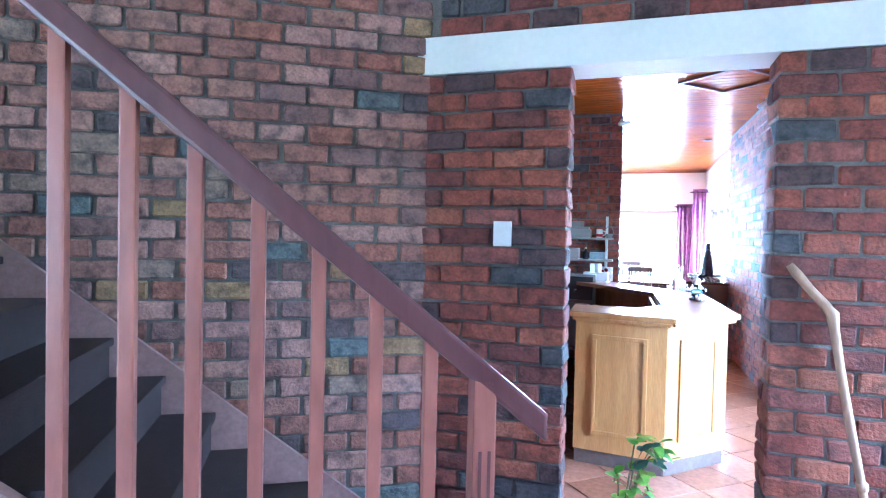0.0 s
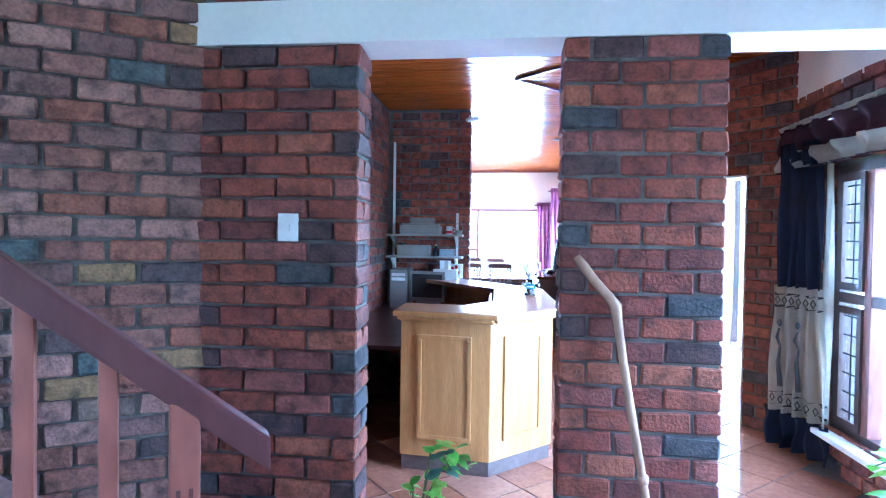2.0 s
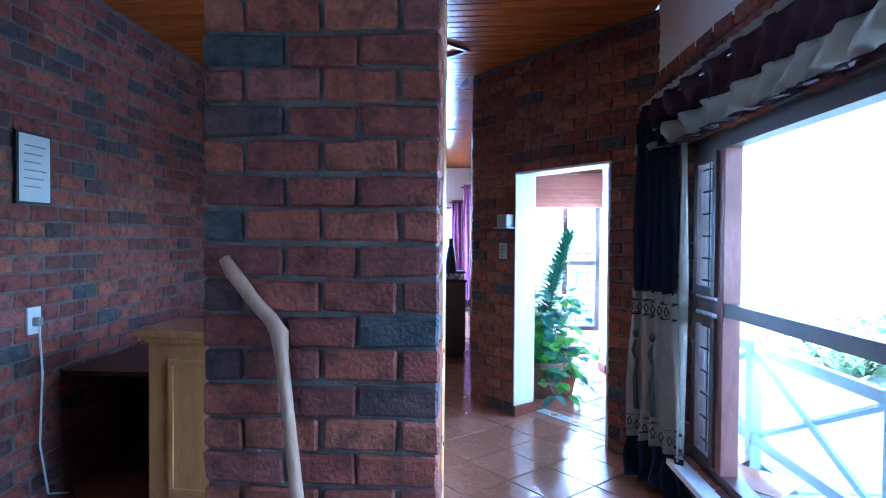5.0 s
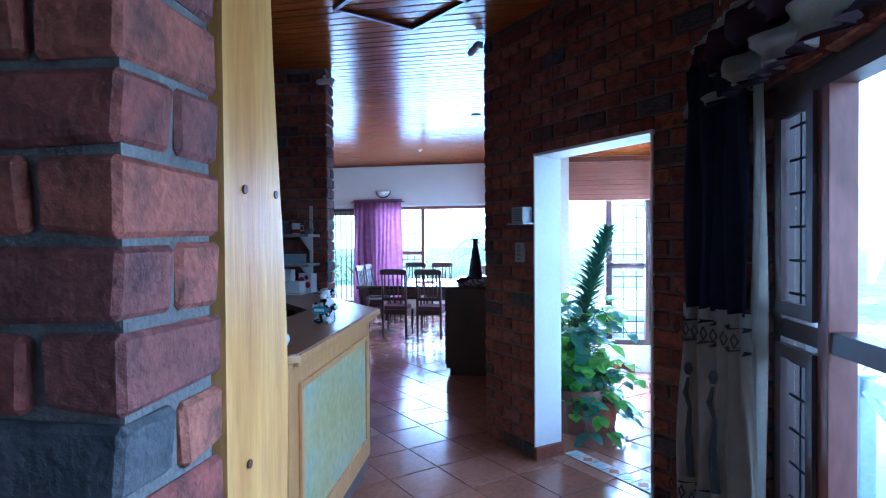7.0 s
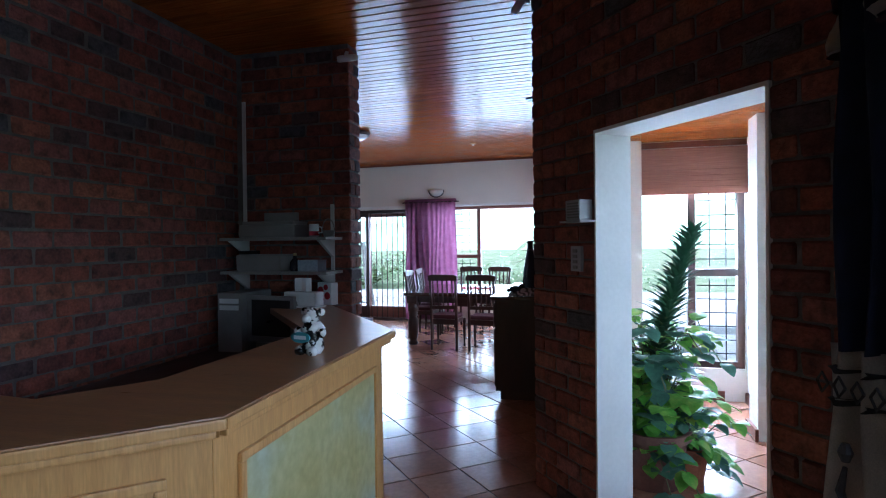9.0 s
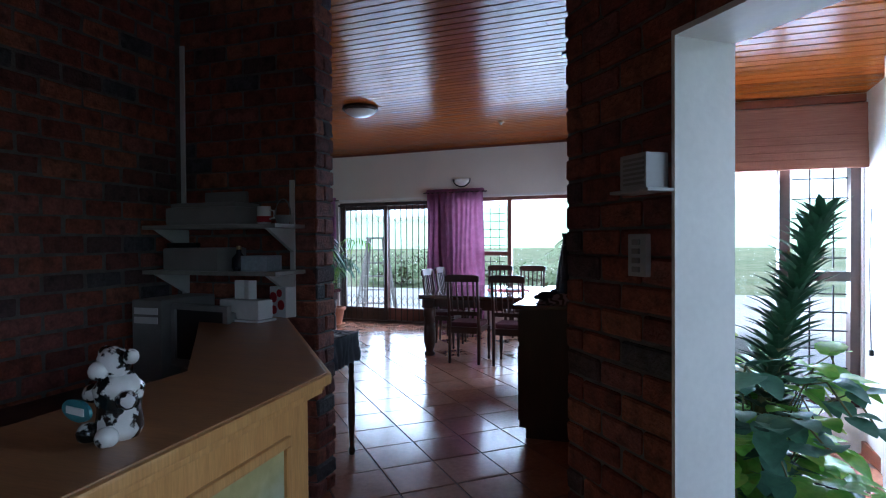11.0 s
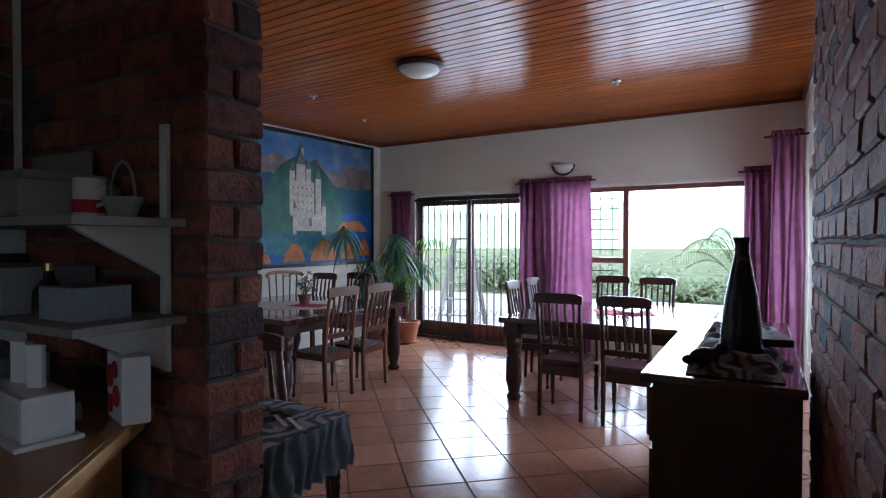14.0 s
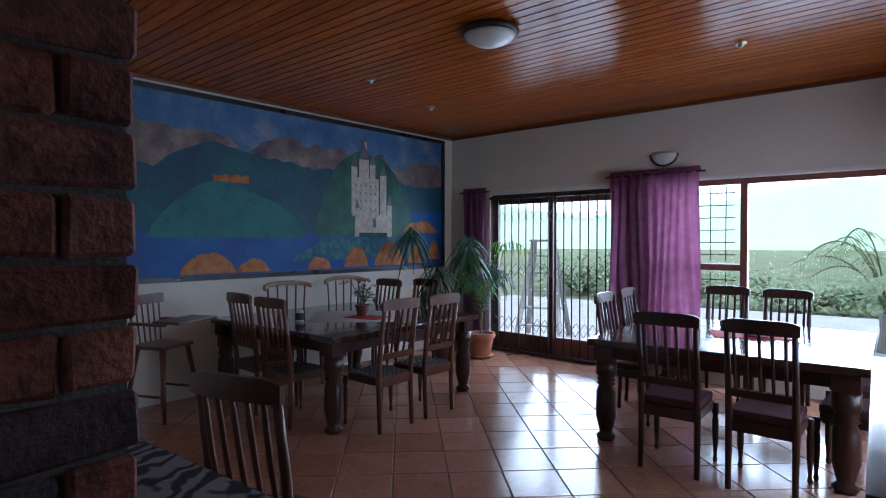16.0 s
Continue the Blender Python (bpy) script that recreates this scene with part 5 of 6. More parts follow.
for k in range(2):
    ct = thing("carving_knife", "slim steel carving knife on the cover", "knife", pose(-0.5 + 0.07 * k, 7.9, 0.868, 0, 0, -30), group="cutlery")
    part("blade", B(0, 0.16, -0.008, 0.008, 0, 0.003, 0.001), METALP, ct)
    part("handle", B(-0.1, 0, -0.01, 0.01, 0, 0.012, 0.003), BLACKP, ct)

# high chair and the curved-backed chairs by the mural
hc = thing("high_chair", "brown wooden spindle high chair with tray", "high chair", pose(-4.38, 9.7, 0, 0, 0, -70) @ Matrix.Scale(1.1, 4))
part("seat", B(-0.17, 0.17, -0.16, 0.16, 0.56, 0.59, 0.01), CHAIRWOOD, hc)
for sx in (-1, 1):
    for sy in (-1, 1):
        part("leg", tube([(sx * 0.2, sy * 0.2, 0), (sx * 0.14, sy * 0.12, 0.56)], [0.016, 0.02], 8), CHAIRWOOD, hc, smooth=True)
    part("arm", B(sx * 0.17 - 0.02, sx * 0.17 + 0.02, -0.17, 0.18, 0.75, 0.775, 0.008), CHAIRWOOD, hc)
    part("stretcher", tube([(sx * 0.19, -0.18, 0.2), (sx * 0.19, 0.18, 0.2)], 0.011, 6), CHAIRWOOD, hc)
for k in range(6):
    part("spindle", tube([((k - 2.5) * 0.055, -0.15, 0.59), ((k - 2.5) * 0.062, -0.19, 0.92)], 0.008, 6), CHAIRWOOD, hc)
part("back_rail", B(-0.2, 0.2, -0.205, -0.175, 0.90, 0.98, 0.012), CHAIRWOOD, hc)
part("tray", B(-0.22, 0.22, 0.10, 0.36, 0.776, 0.80, 0.01), CHAIRWOOD, hc)
for y, zt in ((10.95, 1.1), (11.75, 1.12)):
    ar = thing("curved_back_chair", "light brown chair with bowed top rail", "chair", FAR @ pose(0.24, y - 14.18 + 0.2, 0, 0, 0, -90), group="bowed chairs")
    part("top_rail", tube([(0.3 * math.cos(a) * 1.0, -0.02 - 0.08 * math.sin(a), zt - 0.05 + 0.05 * math.sin(a)) for a in [math.pi * i / 10 for i in range(11)]], 0.024, 8), STICK, ar, smooth=True)
    part("seat", B(-0.22, 0.22, -0.08, 0.34, 0.43, 0.46, 0.01), CHAIRWOOD, ar)
    for k in range(5):
        part("spindle", tube([((k - 2) * 0.1, -0.06, 0.46), ((k - 2) * 0.12, -0.07, zt - 0.03)], 0.01, 6), CHAIRWOOD, ar)
    for sx in (-1, 1):
        for yy in (-0.06, 0.3):
            part("leg", tube([(sx * 0.2, yy, 0), (sx * 0.18, yy, 0.43)], 0.018, 8), CHAIRWOOD, ar)


# curtains of the far wall
def violet(name, label, m, w, z0, z1, waves):
    t = thing(name, label, "curtain", m)
    part("cloth", drape(w, z0, z1, waves, 0.045, flare=0.06, cols=int(waves * 12)), VIOLET, t, smooth=True)
    part("gathered_heading", drape(w * 1.02, z1 - 0.01, z1 + 0.055, waves * 2, 0.022, cols=int(waves * 20), rows=3), VIOLET, t, smooth=True)
    part("rod", tube([(-w / 2 - 0.06, 0, z1 - 0.005), (w / 2 + 0.06, 0, z1 - 0.005)], 0.011, 8), FRAMEW, t)
    part("tie_ribbon", tube([(0.02, -0.05, z1), (0.03, -0.065, z1 - 0.08), (0.0, -0.06, z1 - 0.16)], 0.006, 6), VIOLET, t)
    return t


violet("curtain", "mauve gathered curtain beside the garden door", FAR @ pose(0.52, -0.10, 0), 0.42, 0.06, 2.27, 5)
violet("curtain", "wide mauve gathered curtain between door and window", FAR @ pose(3.12, -0.10, 0), 1.04, 0.06, 2.34, 10)
violet("curtain", "mauve gathered curtain at the window's end", FAR @ pose(5.63, -0.10, 0), 0.42, 0.06, 2.33, 6)
violet("curtain", "dark mauve curtain bunched in the corner", pose(RX - 0.19, 13.0, 0, 0, 0, -8), 0.28, 0.3, 2.6, 4)
wc = thing("wall_sconce", "white half-bowl wall light with dark rim", "wall light", FAR @ pose(3.22, 0, 2.57))
bm = bmesh.new()
bmesh.ops.create_uvsphere(bm, u_segments=24, v_segments=12, radius=0.15)
bmesh.ops.delete(bm, geom=[v for v in bm.verts if v.co.z > 0.01 or v.co.y > 0.01], context="VERTS")
for v in bm.verts:
    v.co.y *= 0.7
    v.co.z *= 0.85
bmesh.ops.solidify(bm, geom=list(bm.faces), thickness=0.005)
part("bowl", bm, OPAL, wc, smooth=True)
part("rim", tube([(0.155 * math.cos(a), -0.012, -0.135 * math.sin(a)) for a in [math.pi * i / 14 for i in range(15)]], 0.012, 6), IRON, wc)

cl_ = thing("ceiling_light", "round opal glass ceiling light with dark rim", "ceiling light", pose(-1.54, 10.68, CEIL))
part("rim", lathe([(0.20, -0.001), (0.215, -0.03), (0.20, -0.055), (0.185, -0.05)], 32), GATEIRON, cl_, smooth=True)
part("bowl", lathe([(0.19, -0.05), (0.165, -0.085), (0.11, -0.112), (0.05, -0.125), (0.01, -0.128)], 32), OPAL, cl_, smooth=True)
for x, y in ((-0.13, 12.1), (-3.15, 11.1), (-3.4, 12.35)):
    dl = thing("ceiling_spot", "small brass ceiling downlight", "ceiling light", pose(x, y, CEIL), group="small ceiling spots")
    part("ring", lathe([(0.042, -0.001), (0.044, -0.012), (0.03, -0.016)], 18), BRASS, dl)
    part("bulb", lathe([(0.018, -0.012), (0.02, -0.035), (0.006, -0.045)], 14), OPAL, dl, smooth=True)
sp = thing("ceiling_speaker", "small black round ceiling speaker", "speaker", pose(1.05, 9.5, CEIL))
part("ring", lathe([(0.06, -0.001), (0.062, -0.014), (0.05, -0.018)], 20), BLACKP, sp)
part("grille", lathe([(0.048, -0.012), (0.03, -0.02), (0.006, -0.023)], 20), IRON, sp)
so = thing("wall_box", "white electrical box on the cream wall", "socket", pose(RX, 10.0, 1.38, 0, 0, -90))
part("box", B(-0.07, 0.07, -0.05, 0, -0.1, 0.1, 0.006), WHITEP, so)

# mural
MU = FAR @ pose(0.0, -0.25, 0)
mu = thing("mural_painting", "wide blue castle and lake landscape mural, dark framed", "painting", MU)


def daub(name, pts, k, material, label=""):
    bm = bmesh.new()
    lo = [bm.verts.new((0.011 + 0.0016 * k, -u, z)) for u, z in pts]
    hi = [bm.verts.new((0.0122 + 0.0016 * k, -u, z)) for u, z in pts]
    n = len(pts)
    bm.faces.new(lo)
    bm.faces.new(hi)
    for i in range(n):
        bm.faces.new((lo[i], lo[(i + 1) % n], hi[(i + 1) % n], hi[i]))
    part(name, bm, material, mu, label)


def paint(name, a, b, c=None, s=2.5):
    return mk(name, a, b, s, 0.55, 0.05, 30, c3=c)


MW, MZ0, MZ1 = 5.2, 1.215, 3.0
P_SKY = paint("mural_sky_blue", (0.03, 0.11, 0.29), (0.08, 0.19, 0.38), (0.32, 0.34, 0.39), 2.2)
P_MTN = paint("mural_brown_mountain", (0.05, 0.055, 0.09), (0.19, 0.14, 0.13), (0.36, 0.29, 0.27), 3.5)
P_HILL = paint("mural_dark_teal_hill", (0.006, 0.045, 0.11), (0.01, 0.085, 0.14), (0.02, 0.13, 0.13), 2)
P_ISLE = paint("mural_green_hill", (0.005, 0.09, 0.14), (0.015, 0.17, 0.18), (0.03, 0.22, 0.19), 3)
P_LAKE = paint("mural_lake_blue", (0.004, 0.05, 0.24), (0.008, 0.095, 0.37), (0.02, 0.13, 0.36), 2)
P_TREE = paint("mural_blue_trees", (0.01, 0.06, 0.13), (0.02, 0.15, 0.22), (0.08, 0.24, 0.22), 14)
P_GRN = paint("mural_castle_hill_green", (0.006, 0.06, 0.06), (0.012, 0.11, 0.08), (0.04, 0.17, 0.08), 5)
P_ORG = paint("mural_orange_trees", (0.30, 0.07, 0.01), (0.48, 0.16, 0.03), (0.52, 0.24, 0.06), 12)
P_CAS = paint("mural_castle_stone", (0.40, 0.36, 0.30), (0.62, 0.58, 0.50), None, 16)
P_ROOF = paint("mural_castle_shadow", (0.10, 0.10, 0.12), (0.18, 0.18, 0.20), None, 16)
daub("sky", [(0, MZ0), (MW, MZ0), (MW, MZ1), (0, MZ1)], 0, P_SKY)


def ridge(base, top, u0, u1, seed, amp, n=70, freq=2.0, env=None):
    pts = [(u1, base), (u0, base)]
    for i in range(n + 1):
        u = u0 + (u1 - u0) * i / n
        h = top + amp * (noise.noise(Vector((u * freq, seed, 0))) + 0.45 * noise.noise(Vector((u * freq * 2.7, seed, 4))) + 0.2 * noise.noise(Vector((u * freq * 8, seed, 7))))
        if env:
            h = base + max(h - base, 0.01) * max(env((u - u0) / (u1 - u0)), 0.02)
        pts.append((u, min(h, MZ1 - 0.02)))
    return pts


hump = lambda f: math.sin(math.pi * min(max(f, 0), 1)) ** 0.6
daub("mountain_range", ridge(1.9, 2.66, 0, MW, 3.1, 0.24, 110, 1.7), 1, P_MTN)
daub("far_hill", ridge(1.6, 2.38, 0, MW, 8.2, 0.22, 90, 0.9), 2, P_HILL)
daub("lake", [(0, MZ0), (MW, MZ0), (MW, 1.72), (3.2, 1.74), (2.2, 1.9), (1.6, 1.88), (0, 2.0)], 3, P_LAKE)
daub("hill", ridge(1.66, 2.55, 2.1, 4.6, 2.0, 0.10, 50, 1.2, hump), 4, P_HILL)
daub("island", ridge(1.60, 2.16, 2.45, 4.2, 6.0, 0.08, 50, 1.5, hump), 5, P_ISLE)
daub("castle_hill", ridge(1.62, 2.75, 0.6, 2.3, 4.4, 0.12, 50, 2.0, hump), 6, P_GRN)
daub("shore_woodland", ridge(MZ0 + 0.12, 1.66, 0.3, 2.6, 1.3, 0.14, 90, 4.0, hump), 7, P_TREE)
for u0, u1, z0, z1, s in ((0.05, 0.32, 1.3, 1.62, 1), (0.42, 0.72, 1.25, 1.58, 2), (0.78, 1.35, 1.24, 1.62, 3), (1.45, 1.85, 1.24, 1.56, 4), (2.05, 2.4, 1.23, 1.42, 5), (2.9, 3.3, 1.23, 1.40, 6), (3.3, 3.9, 1.23, 1.5, 7), (0.1, 0.8, 1.68, 1.9, 8)):
    daub("autumn_tree", ridge(z0, z0 + (z1 - z0) * 0.8, u0, u1, s * 2.7, 0.05, 40, 6.0, hump), 8, P_ORG)
daub("far_village", ridge(2.18, 2.25, 3.15, 3.55, 3, 0.05, 20, 9), 8, P_ORG)
CU = 1.30
for a, b, z0, z1, roof in ((-0.02, 0.30, 1.88, 2.26, 0), (0.02, 0.09, 1.9, 2.40, 1), (0.10, 0.22, 2.2, 2.44, 1), (0.24, 0.31, 1.9, 2.36, 1), (0.125, 0.16, 2.4, 2.62, 1), (-0.16, 0.26, 1.72, 1.90, 0), (-0.19, -0.13, 1.68, 2.0, 1), (0.22, 0.27, 1.68, 1.96, 1), (-0.12, -0.04, 1.9, 2.3, 1)):
    a, b, z0, z1 = a * 1.4, b * 1.4, 1.62 + (z0 - 1.68) * 1.3, 1.62 + (z1 - 1.68) * 1.3
    daub("castle_tower", [(CU + a, z0), (CU + b, z0), (CU + b, z1), (CU + a, z1)], 9 if roof else 10, P_CAS)
    if roof:
        c_, w_ = CU + (a + b) / 2, (b - a) / 2 + 0.006
        daub("tower_roof", [(c_ - w_, z1), (c_ + w_, z1), (c_, z1 + 2.2 * w_ + 0.03)], 11, P_ROOF)
for i in range(5):
    for j in range(4):
        u, z = CU + 0.02 + i * 0.085, 1.96 + j * 0.1
        daub("castle_window", [(u, z), (u + 0.014, z), (u + 0.014, z + 0.032), (u, z + 0.032)], 12, P_ROOF)
daub("castle_gate", [(CU + 0.02, 1.74), (CU + 0.08, 1.74), (CU + 0.08, 1.84), (CU + 0.05, 1.87), (CU + 0.02, 1.84)], 12, P_ROOF)
for u0, u1, z0, z1 in ((-0.05, MW + 0.05, MZ1, MZ1 + 0.05), (-0.05, MW + 0.05, MZ0 - 0.05, MZ0), (-0.05, 0, MZ0, MZ1), (MW, MW + 0.05, MZ0, MZ1)):
    part("frame_board", B(0.002, 0.04, -u1, -u0, z0, z1, 0.004), BLACKP, mu, "dark frame")

# palms in the corner
pp = thing("potted_palm", "tall drooping green palm in a terracotta pot", "plant", pose(-3.55, 13.62, 0))
part("pot", lathe([(0.13, 0.02), (0.18, 0.27), (0.2, 0.27), (0.2, 0.32), (0.175, 0.32), (0.17, 0.28)], 26), POT, pp)
part("saucer", lathe([(0.15, 0), (0.19, 0.02), (0.185, 0.03), (0.14, 0.022)], 24), POT, pp)
part("soil", lathe([(0.1, 0.25), (0.17, 0.29)], 18), SOIL, pp)
r = random.Random(77)
for k in range(20):
    a = r.uniform(0, 6.28) if k > 5 else r.uniform(-2.2, 0.3)
    L, H = r.uniform(0.3, 0.8), r.uniform(0.75, 1.45)
    if math.cos(a) < -0.3:
        L *= 0.6
    P = [Vector((L * f ** 1.6 * math.cos(a), min(L * f ** 1.6 * math.sin(a), 0.28), 0.29 + H * math.sin(f * 2.05))) for f in [i / 9 for i in range(10)]]
    fr_ = part("frond_stalk", tube(P, [0.008 - 0.0006 * i for i in range(10)], 5), STEM, pp)
    bm = bmesh.new()
    for i in range(3, 10):
        tn_ = (P[i] - P[i - 1]).normalized()
        sd_ = tn_.cross(Vector((0, 0, 1))).normalized()
        for f in (0.0, 0.5):
            for s in (-1, 1):
                leaf(bm, P[i - 1].lerp(P[i], f), tn_ * 0.8 + sd_ * s * 0.9 - Vector((0, 0, 0.25)), r.uniform(0.14, 0.24), 0.022, 0.55, 3, 0.2)
    part("frond_blade", bm, [LEAFG, LEAFB, LEAFD][k % 3] if k % 5 else LEAFG, fr_)
dp = thing("dracaena_plant", "thin-stemmed plant with hanging grey-green leaves", "plant", pose(-3.95, 13.3, 0))
part("pot", lathe([(0.1, 0), (0.14, 0.22), (0.125, 0.22), (0.12, 0.19)], 22), DARKPOT, dp)
for k in range(5):
    a = 0.9 * k + 0.4
    ex, ey = 0.34 * math.cos(a + 3.4), -0.25 - 0.25 * abs(math.sin(a))
    if k in (1, 3):
        ex, ey = 0.45, -0.05
    H = [1.75, 1.45, 1.25, 1.55, 1.0][k]
    P = [Vector((ex * f, ey * f, 0.2 + (H - 0.2) * f ** 0.8)) for f in (0, 0.3, 0.6, 0.85, 1)]
    s_ = part("stem", tube(P, [0.013, 0.012, 0.011, 0.010, 0.008], 6), STEM, dp)
    bm = bmesh.new()
    for q in range(26):
        b = q * 2.4
        leaf(bm, P[4] - Vector((0, 0, 0.012 * q * 0.6)), (math.cos(b), math.sin(b), r.uniform(-0.4, 0.7)), r.uniform(0.28, 0.42), 0.042, 1.1, 4, 0.2)
    part("foliage", bm, LEAFG if k != 1 else LEAFD, s_)

# ---- outside ----
ld = thing("step_ladder", "grey weathered A-frame timber step ladder outside", "ladder", pose(-3.7, 15.75, -0.05, 0, 0, 15))
for s in (-1, 1):
    for q in (-1, 1):
        part("stile", tube([(s * 0.36, q * 0.42, 0), (s * 0.16, q * 0.04, 1.6)], 0.05, 6), LADDERW, ld)
    part("brace", tube([(s * 0.28, -0.27, 0.5), (s * 0.28, 0.27, 0.5)], 0.02, 6), LADDERW, ld)
for k in range(5):
    z = 0.25 + k * 0.28
    w_ = 0.36 - 0.2 * z / 1.6
    part("step", B(-w_, w_, -0.42 * (1 - z / 1.72) - 0.05, -0.42 * (1 - z / 1.72) + 0.05, z - 0.015, z + 0.015, 0.004), LADDERW, ld)
part("top", B(-0.22, 0.22, -0.1, 0.1, 1.6, 1.64, 0.006), LADDERW, ld)


def shrub(name, label, base, R, H, n, size, seed, mats):
    """A bush of limbs and many small leaves in uneven clumps."""
    r = random.Random(seed)
    t = thing(name, label, "shrub", pose(*base))
    lim = bmesh.new()
    tips = []
    for k in range(9):
        a = r.uniform(0, 6.28)
        P = [Vector((0, 0, 0)), Vector((0.35 * R * math.cos(a), 0.35 * R * math.sin(a), H * 0.4)), Vector((R * r.uniform(.4, .9) * math.cos(a), R * r.uniform(.4, .9) * math.sin(a), H * r.uniform(.55, .9)))]
        tube(P, [0.05 * R, 0.035 * R, 0.015 * R], 5, lim)
        tips += [P[1], P[2]]
    part("branchwork", lim, STEM, t)
    bm = bmesh.new()
    for k in range(n):
        c = r.choice(tips) + Vector((r.gauss(0, .3) * R, r.gauss(0, .3) * R, r.gauss(0, .16) * H))
        c.z = max(c.z, 0.05)
        a = r.uniform(0, 6.28)
        leaf(bm, c, (math.cos(a), math.sin(a), r.uniform(-.4, .8)), size * r.uniform(.6, 1.4), size * 0.5, 0.4, 2)
    part("crown", bm, mats, t)


shrub("shrub", "loose green garden shrub beyond the terrace", (-4.0, 23.5, -0.3), 1.7, 1.15, 1300, 0.22, 1, BUSH)
shrub("shrub", "tall green garden shrub behind the ladder", (-0.8, 24.5, -0.3), 2.0, 0.95, 1300, 0.22, 2, BUSH)
shrub("shrub", "low spreading green shrub in the garden", (2.6, 25.0, -0.3), 2.2, 0.75, 1200, 0.22, 3, BUSH)
shrub("shrub", "broad green shrub at the garden edge", (-8.0, 27.0, -0.3), 2.6, 1.3, 1300, 0.25, 4, BUSH)
shrub("shrub", "round green shrub below the balcony", (6.0, 8.5, -0.3), 1.0, 1.0, 900, 0.16, 6, BUSH)
gp = thing("garden_palm", "feathery garden palm with arching fronds outside", "palm", pose(0.85, 17.6, -0.05))
r = random.Random(31)
part("trunk", tube([(0, 0, 0), (0.03, 0, 0.3), (0.0, 0.02, 0.55)], [0.12, 0.11, 0.09], 10), LADDERW, gp)
for k in range(15):
    a = k * 2.4
    L, H = r.uniform(0.9, 1.4), r.uniform(0.6, 1.3)
    P = [Vector((L * f ** 1.4 * math.cos(a), L * f ** 1.4 * math.sin(a), 0.5 + H * math.sin(f * 2.2))) for f in [i / 11 for i in range(12)]]
    fr_ = part("frond_stalk", tube(P, 0.012, 5), STEM, gp)
    bm = bmesh.new()
    for i in range(2, 12):
        tn_ = (P[i] - P[i - 1]).normalized()
        sd_ = tn_.cross(Vector((0, 0, 1))).normalized()
        for f in (0, 0.33, 0.66):
            for s in (-1, 1):
                leaf(bm, P[i - 1].lerp(P[i], f), tn_ * 0.6 + sd_ * s - Vector((0, 0, 0.1)), 0.32, 0.025, 0.5, 2)
    part("frond_blade", bm, BUSH, fr_)

# hazy distance: the sky is an added sheet that glows by itself
HAZE = bpy.data.materials.new("glowing_hazy_sky")
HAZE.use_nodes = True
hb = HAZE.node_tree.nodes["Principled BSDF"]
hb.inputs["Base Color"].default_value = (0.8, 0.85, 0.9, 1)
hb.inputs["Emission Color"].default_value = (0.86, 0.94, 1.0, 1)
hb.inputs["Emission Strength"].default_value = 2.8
# green hill with a glow added to imitate haze and overexposure
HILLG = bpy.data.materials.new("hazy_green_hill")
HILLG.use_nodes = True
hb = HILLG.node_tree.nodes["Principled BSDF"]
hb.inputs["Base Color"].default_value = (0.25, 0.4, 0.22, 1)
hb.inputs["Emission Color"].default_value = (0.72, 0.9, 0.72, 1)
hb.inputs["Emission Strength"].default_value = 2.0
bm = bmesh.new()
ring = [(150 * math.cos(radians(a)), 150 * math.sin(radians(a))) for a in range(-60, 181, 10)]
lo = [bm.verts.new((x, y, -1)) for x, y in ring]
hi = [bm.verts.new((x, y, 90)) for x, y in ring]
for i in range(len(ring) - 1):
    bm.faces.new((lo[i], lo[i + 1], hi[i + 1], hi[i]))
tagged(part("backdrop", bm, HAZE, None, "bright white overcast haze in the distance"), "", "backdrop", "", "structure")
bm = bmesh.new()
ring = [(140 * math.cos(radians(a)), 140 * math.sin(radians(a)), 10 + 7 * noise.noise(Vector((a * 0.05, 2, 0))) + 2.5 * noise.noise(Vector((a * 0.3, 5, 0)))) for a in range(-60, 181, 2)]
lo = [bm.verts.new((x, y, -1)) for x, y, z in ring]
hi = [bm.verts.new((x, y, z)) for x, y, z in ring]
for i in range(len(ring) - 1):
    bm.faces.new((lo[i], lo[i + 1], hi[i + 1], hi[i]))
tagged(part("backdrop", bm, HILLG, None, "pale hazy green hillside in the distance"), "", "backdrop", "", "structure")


# ---- bricks and tiles ----
lay(wall_stair, face_bricks(LEN_ST, 0, 4.4, near=(LEN_ST - 1.2, 1.7), depth=0.09), BR_PALE, BRI_PALE, W_ST)


def pier_bricks(x0, x1, z1, y0=2.80, th=0.222, left=True, right=True, wide=False):
    """Pillar bond: courses with headers at the ends alternate with courses of stretchers in two leaves."""
    out = []
    w = x1 - x0
    for c in range(int(z1 / COURSE + 0.5)):
        z = (c + 0.5) * COURSE
        if c % 2 == 0:
            k = max(1, round((w - 2 * 0.118) / 0.234))
            ws = [0.106] + [(w - 2 * 0.118 - 0.012 * (k - 1)) / k] * k + [0.106]
        else:
            k = max(0, round((w - 2 * 0.234) / 0.2))
            ws = [0.222] + ([(w - 2 * 0.234 - 0.012 * (k - 1)) / k] * k if k else []) + [0.222]
        x = x0
        for i, q in enumerate(ws):
            end = i in (0, len(ws) - 1)
            if c % 2 == 0 and end:
                out.append((x + q / 2, y0 + th / 2, z, q, th))
            else:
                out.append((x + q / 2, y0 + th / 4 - 0.003, z, q, th / 2 - 0.006))
                out.append((x + q / 2, y0 + th * 0.75 + 0.003, z, q, th / 2 - 0.006))
            x += q + 0.012
    return out


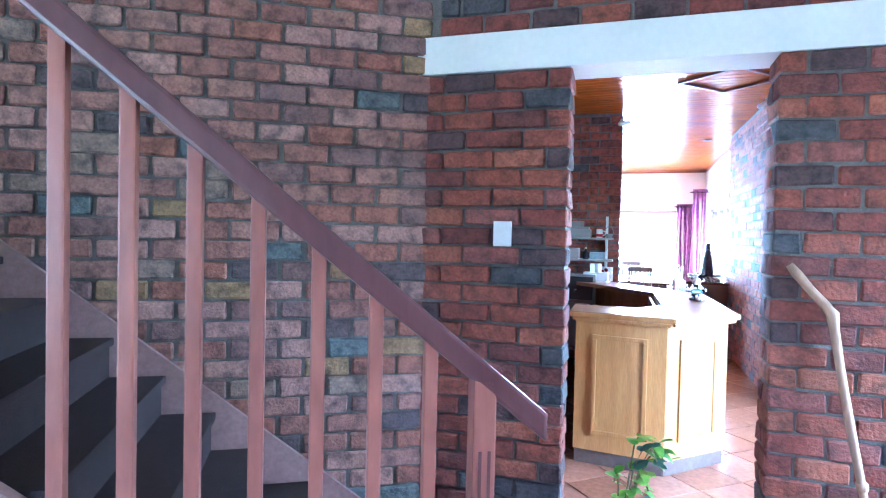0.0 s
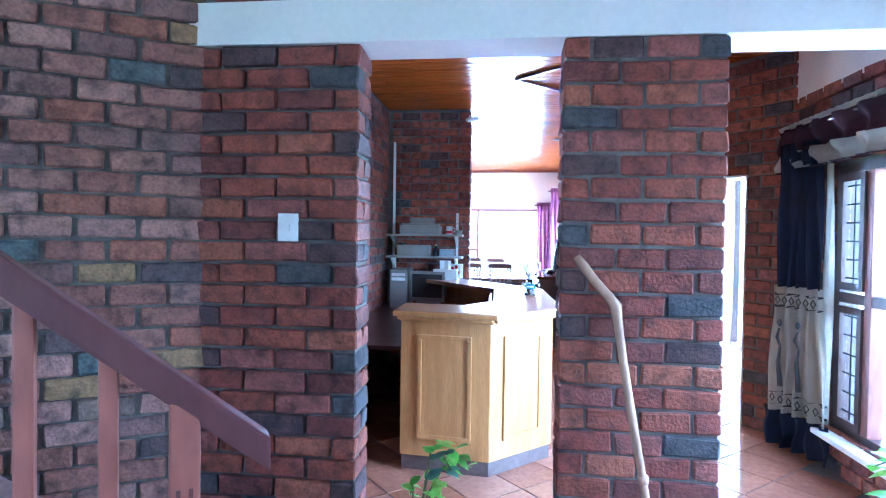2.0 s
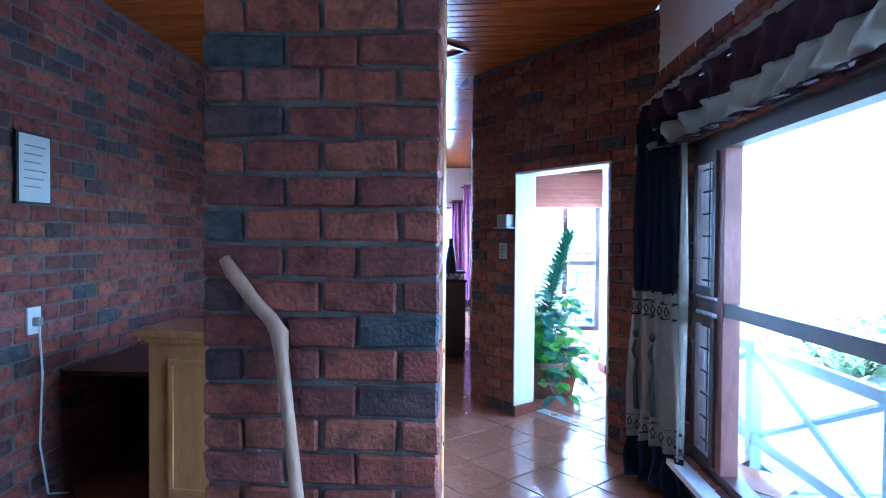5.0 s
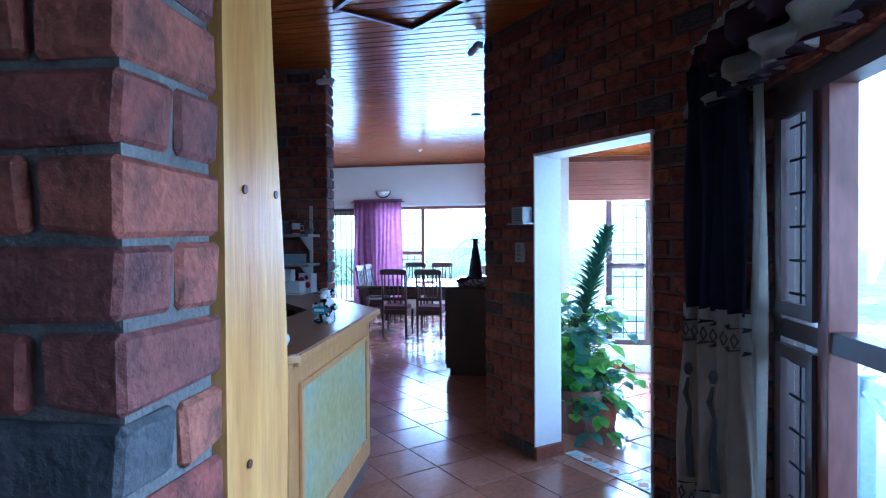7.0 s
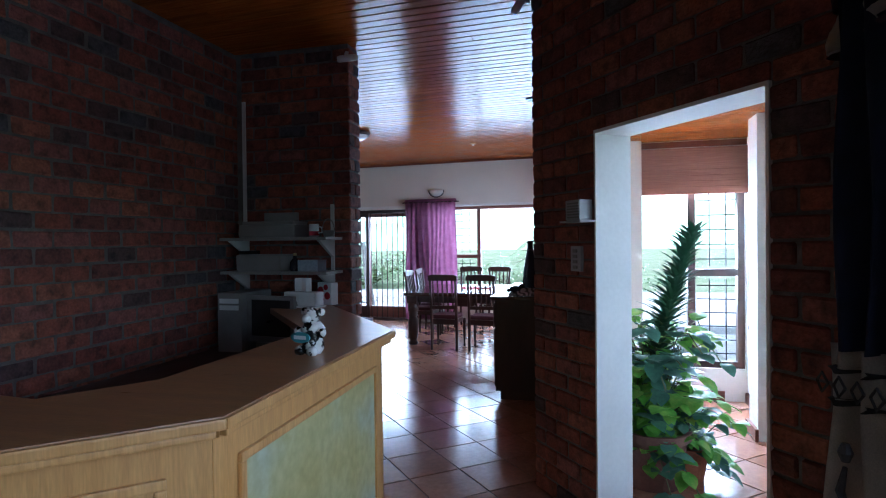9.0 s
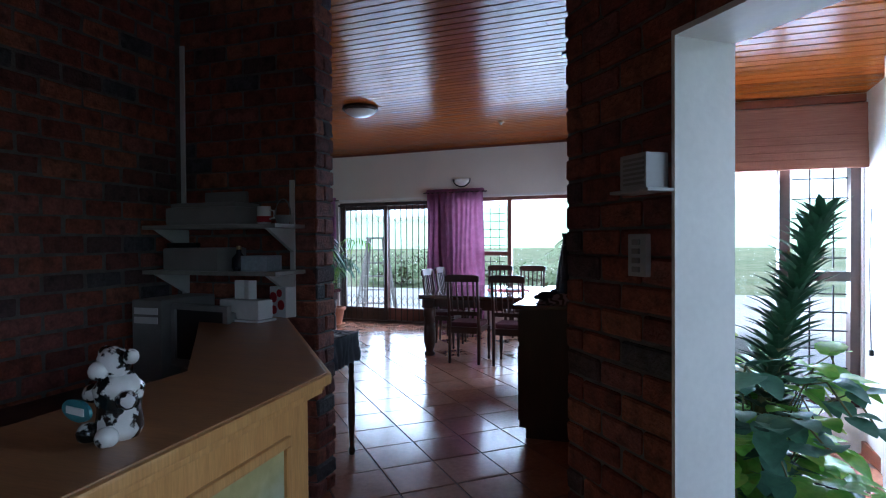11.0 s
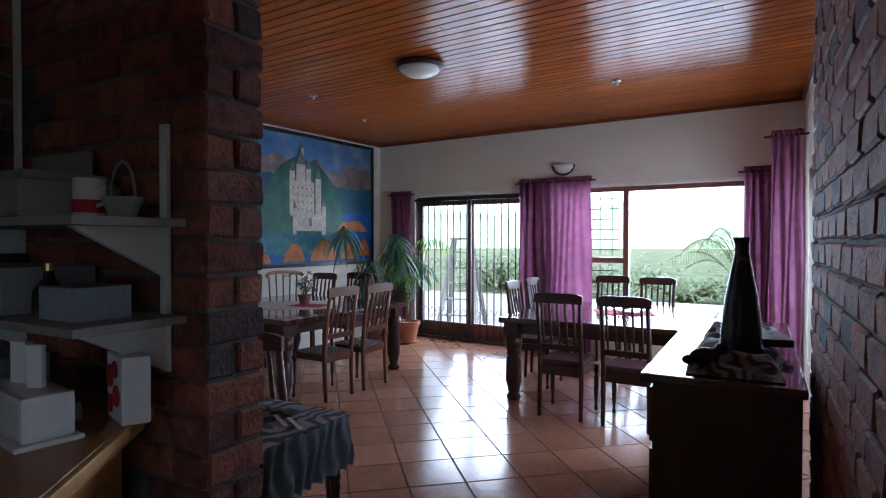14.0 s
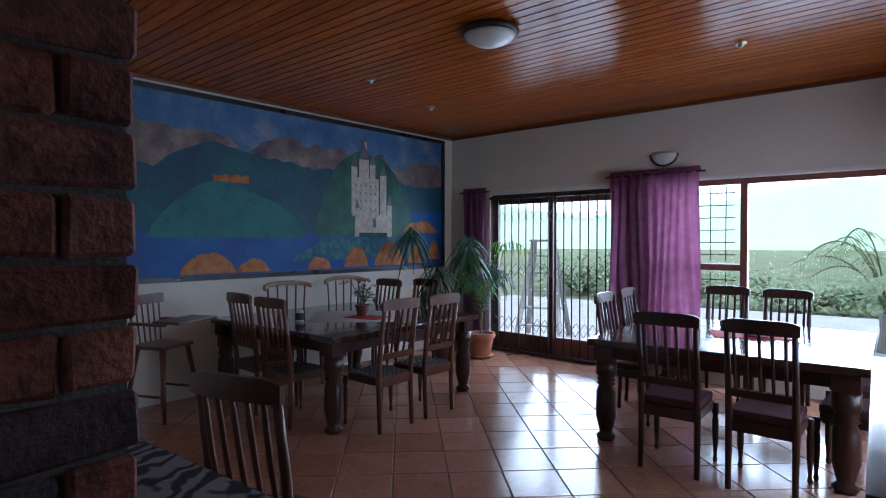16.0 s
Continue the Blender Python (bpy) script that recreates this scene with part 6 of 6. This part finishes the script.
I4 = Matrix.Identity(4)
lay(pillar, pier_bricks(0.54, 1.196, 2.41, 2.785, 0.205), BR_RED, BRI_RED, I4)
lay(wall_switch, pier_bricks(-1.08, -0.333, 2.41), BR_RED, BRI_RED, I4)
lay(wall_over, face_bricks(3.5, 2.6, 3.5), BR_RED, BRI_RED, pose(-1.0, 2.80, 0), 120)
lay(wall_office, face_bricks(4.3, 0, 3.1), BR_RED, BRI_RED, pose(-1.162, 3.05, 0, 0, 0, 90), 300)
lay(wall_shelf, face_bricks(0.96, 0, 3.1), BR_RED, BRI_RED, pose(-1.115, 7.31, 0))
lay(wall_shelf, [(0.0, yy, z, 0.09, d) for k in range(32) for z in ((k + 0.5) * COURSE,) for yy, d in (((7.415, 0.205),) if k % 2 else ((7.363, 0.098), (7.467, 0.098)))], BR_RED, BRI_RED, pose(-0.195, 0, 0))
TURNED = pose(LEN_OB, 0.0, 0, 0, 0, 180)
lay(wall_ob, face_bricks(LEN_OB, 0, 3.1, gaps=[(LEN_OB - O1, LEN_OB - O0, 0, OH)], near=(0.5, 1.5), depth=0.06), BR_RED, BRI_RED, TURNED, 200)
lay(wall_side, face_bricks(2.49, 0, 3.1), BR_RED, BRI_RED, pose(1.33, 9.30, 0, 0, 0, -90))
lay(wall_front, face_bricks(8.25, 0, 2.66, gaps=[(8.25 - WIN1 - 3.1, 8.25 - WIN0 - 3.1, WZ0, WZ1)], depth=0.05), BR_RED, BRI_RED, pose(8.25, 0.005, 0, 0, 0, 180), 0)

TS, TT, TA = 0.370, 0.4025, 41.0
tm = pose(-1.029, 10.152, 0, 0, 0, TA)
tiles = []
for i in range(-38, 38):
    for j in range(-38, 38):
        p = tm @ Vector(((i + 0.5) * TS, (j + 0.5) * TT, 0))
        inhall = -6.0 < p.x < 2.4 and -2.8 < p.y < 5.0
        inmid = -1.3 < p.x < 2.6 and 2.7 < p.y < 7.6 and p.x < 2.75 - (p.y - 4.6) * 0.42
        insun = 1.45 < p.x < 3.25 and 4.9 < p.y < 9.3
        infar = -5.0 < p.x < 2.0 and 7.2 < p.y < 14.3
        if inhall or inmid or insun or infar:
            tiles.append((p, 0 if (infar and p.x > -3.3 and p.y < 11.5) or (inmid and p.y > 4.5) or (insun and p.y > 6) else 1))
tiles.sort(key=lambda q: (q[1], (q[0].x - 0.3) ** 2 + (q[0].y - 9.5) ** 2))
bm = B(-TS / 2 + 0.004, TS / 2 - 0.004, -TT / 2 + 0.004, TT / 2 - 0.004, -0.008, 0.0, 0.0)
bmesh.ops.bevel(bm, geom=[e for e in bm.edges if all(v.co.z > -0.001 for v in e.verts)], offset=0.003, segments=1, affect="EDGES")
me = mesh(bm, "tile", TILE)
floor_ob = bpy.data.objects["floor"]
rt = random.Random(2)
V, Fc = [], []
for k, (p, _) in enumerate(tiles):
    mm = pose(p.x, p.y, rt.uniform(-0.001, 0.0), rt.uniform(-0.12, 0.12), rt.uniform(-0.12, 0.12), TA)
    if k < 300:
        ob = new("tile", me)
        ob.parent = floor_ob
        ob.matrix_basis = mm
    else:
        n = len(V)
        V += [tuple(mm @ v.co) for v in me.vertices]
        Fc += [[n + i for i in q.vertices] for q in me.polygons]
m2 = bpy.data.meshes.new("tiling")
m2.from_pydata(V, [], Fc)
m2.materials.append(TILEI)
ob = new("tiling", m2)
ob.parent = floor_ob
tagged(ob, kind="stuff")
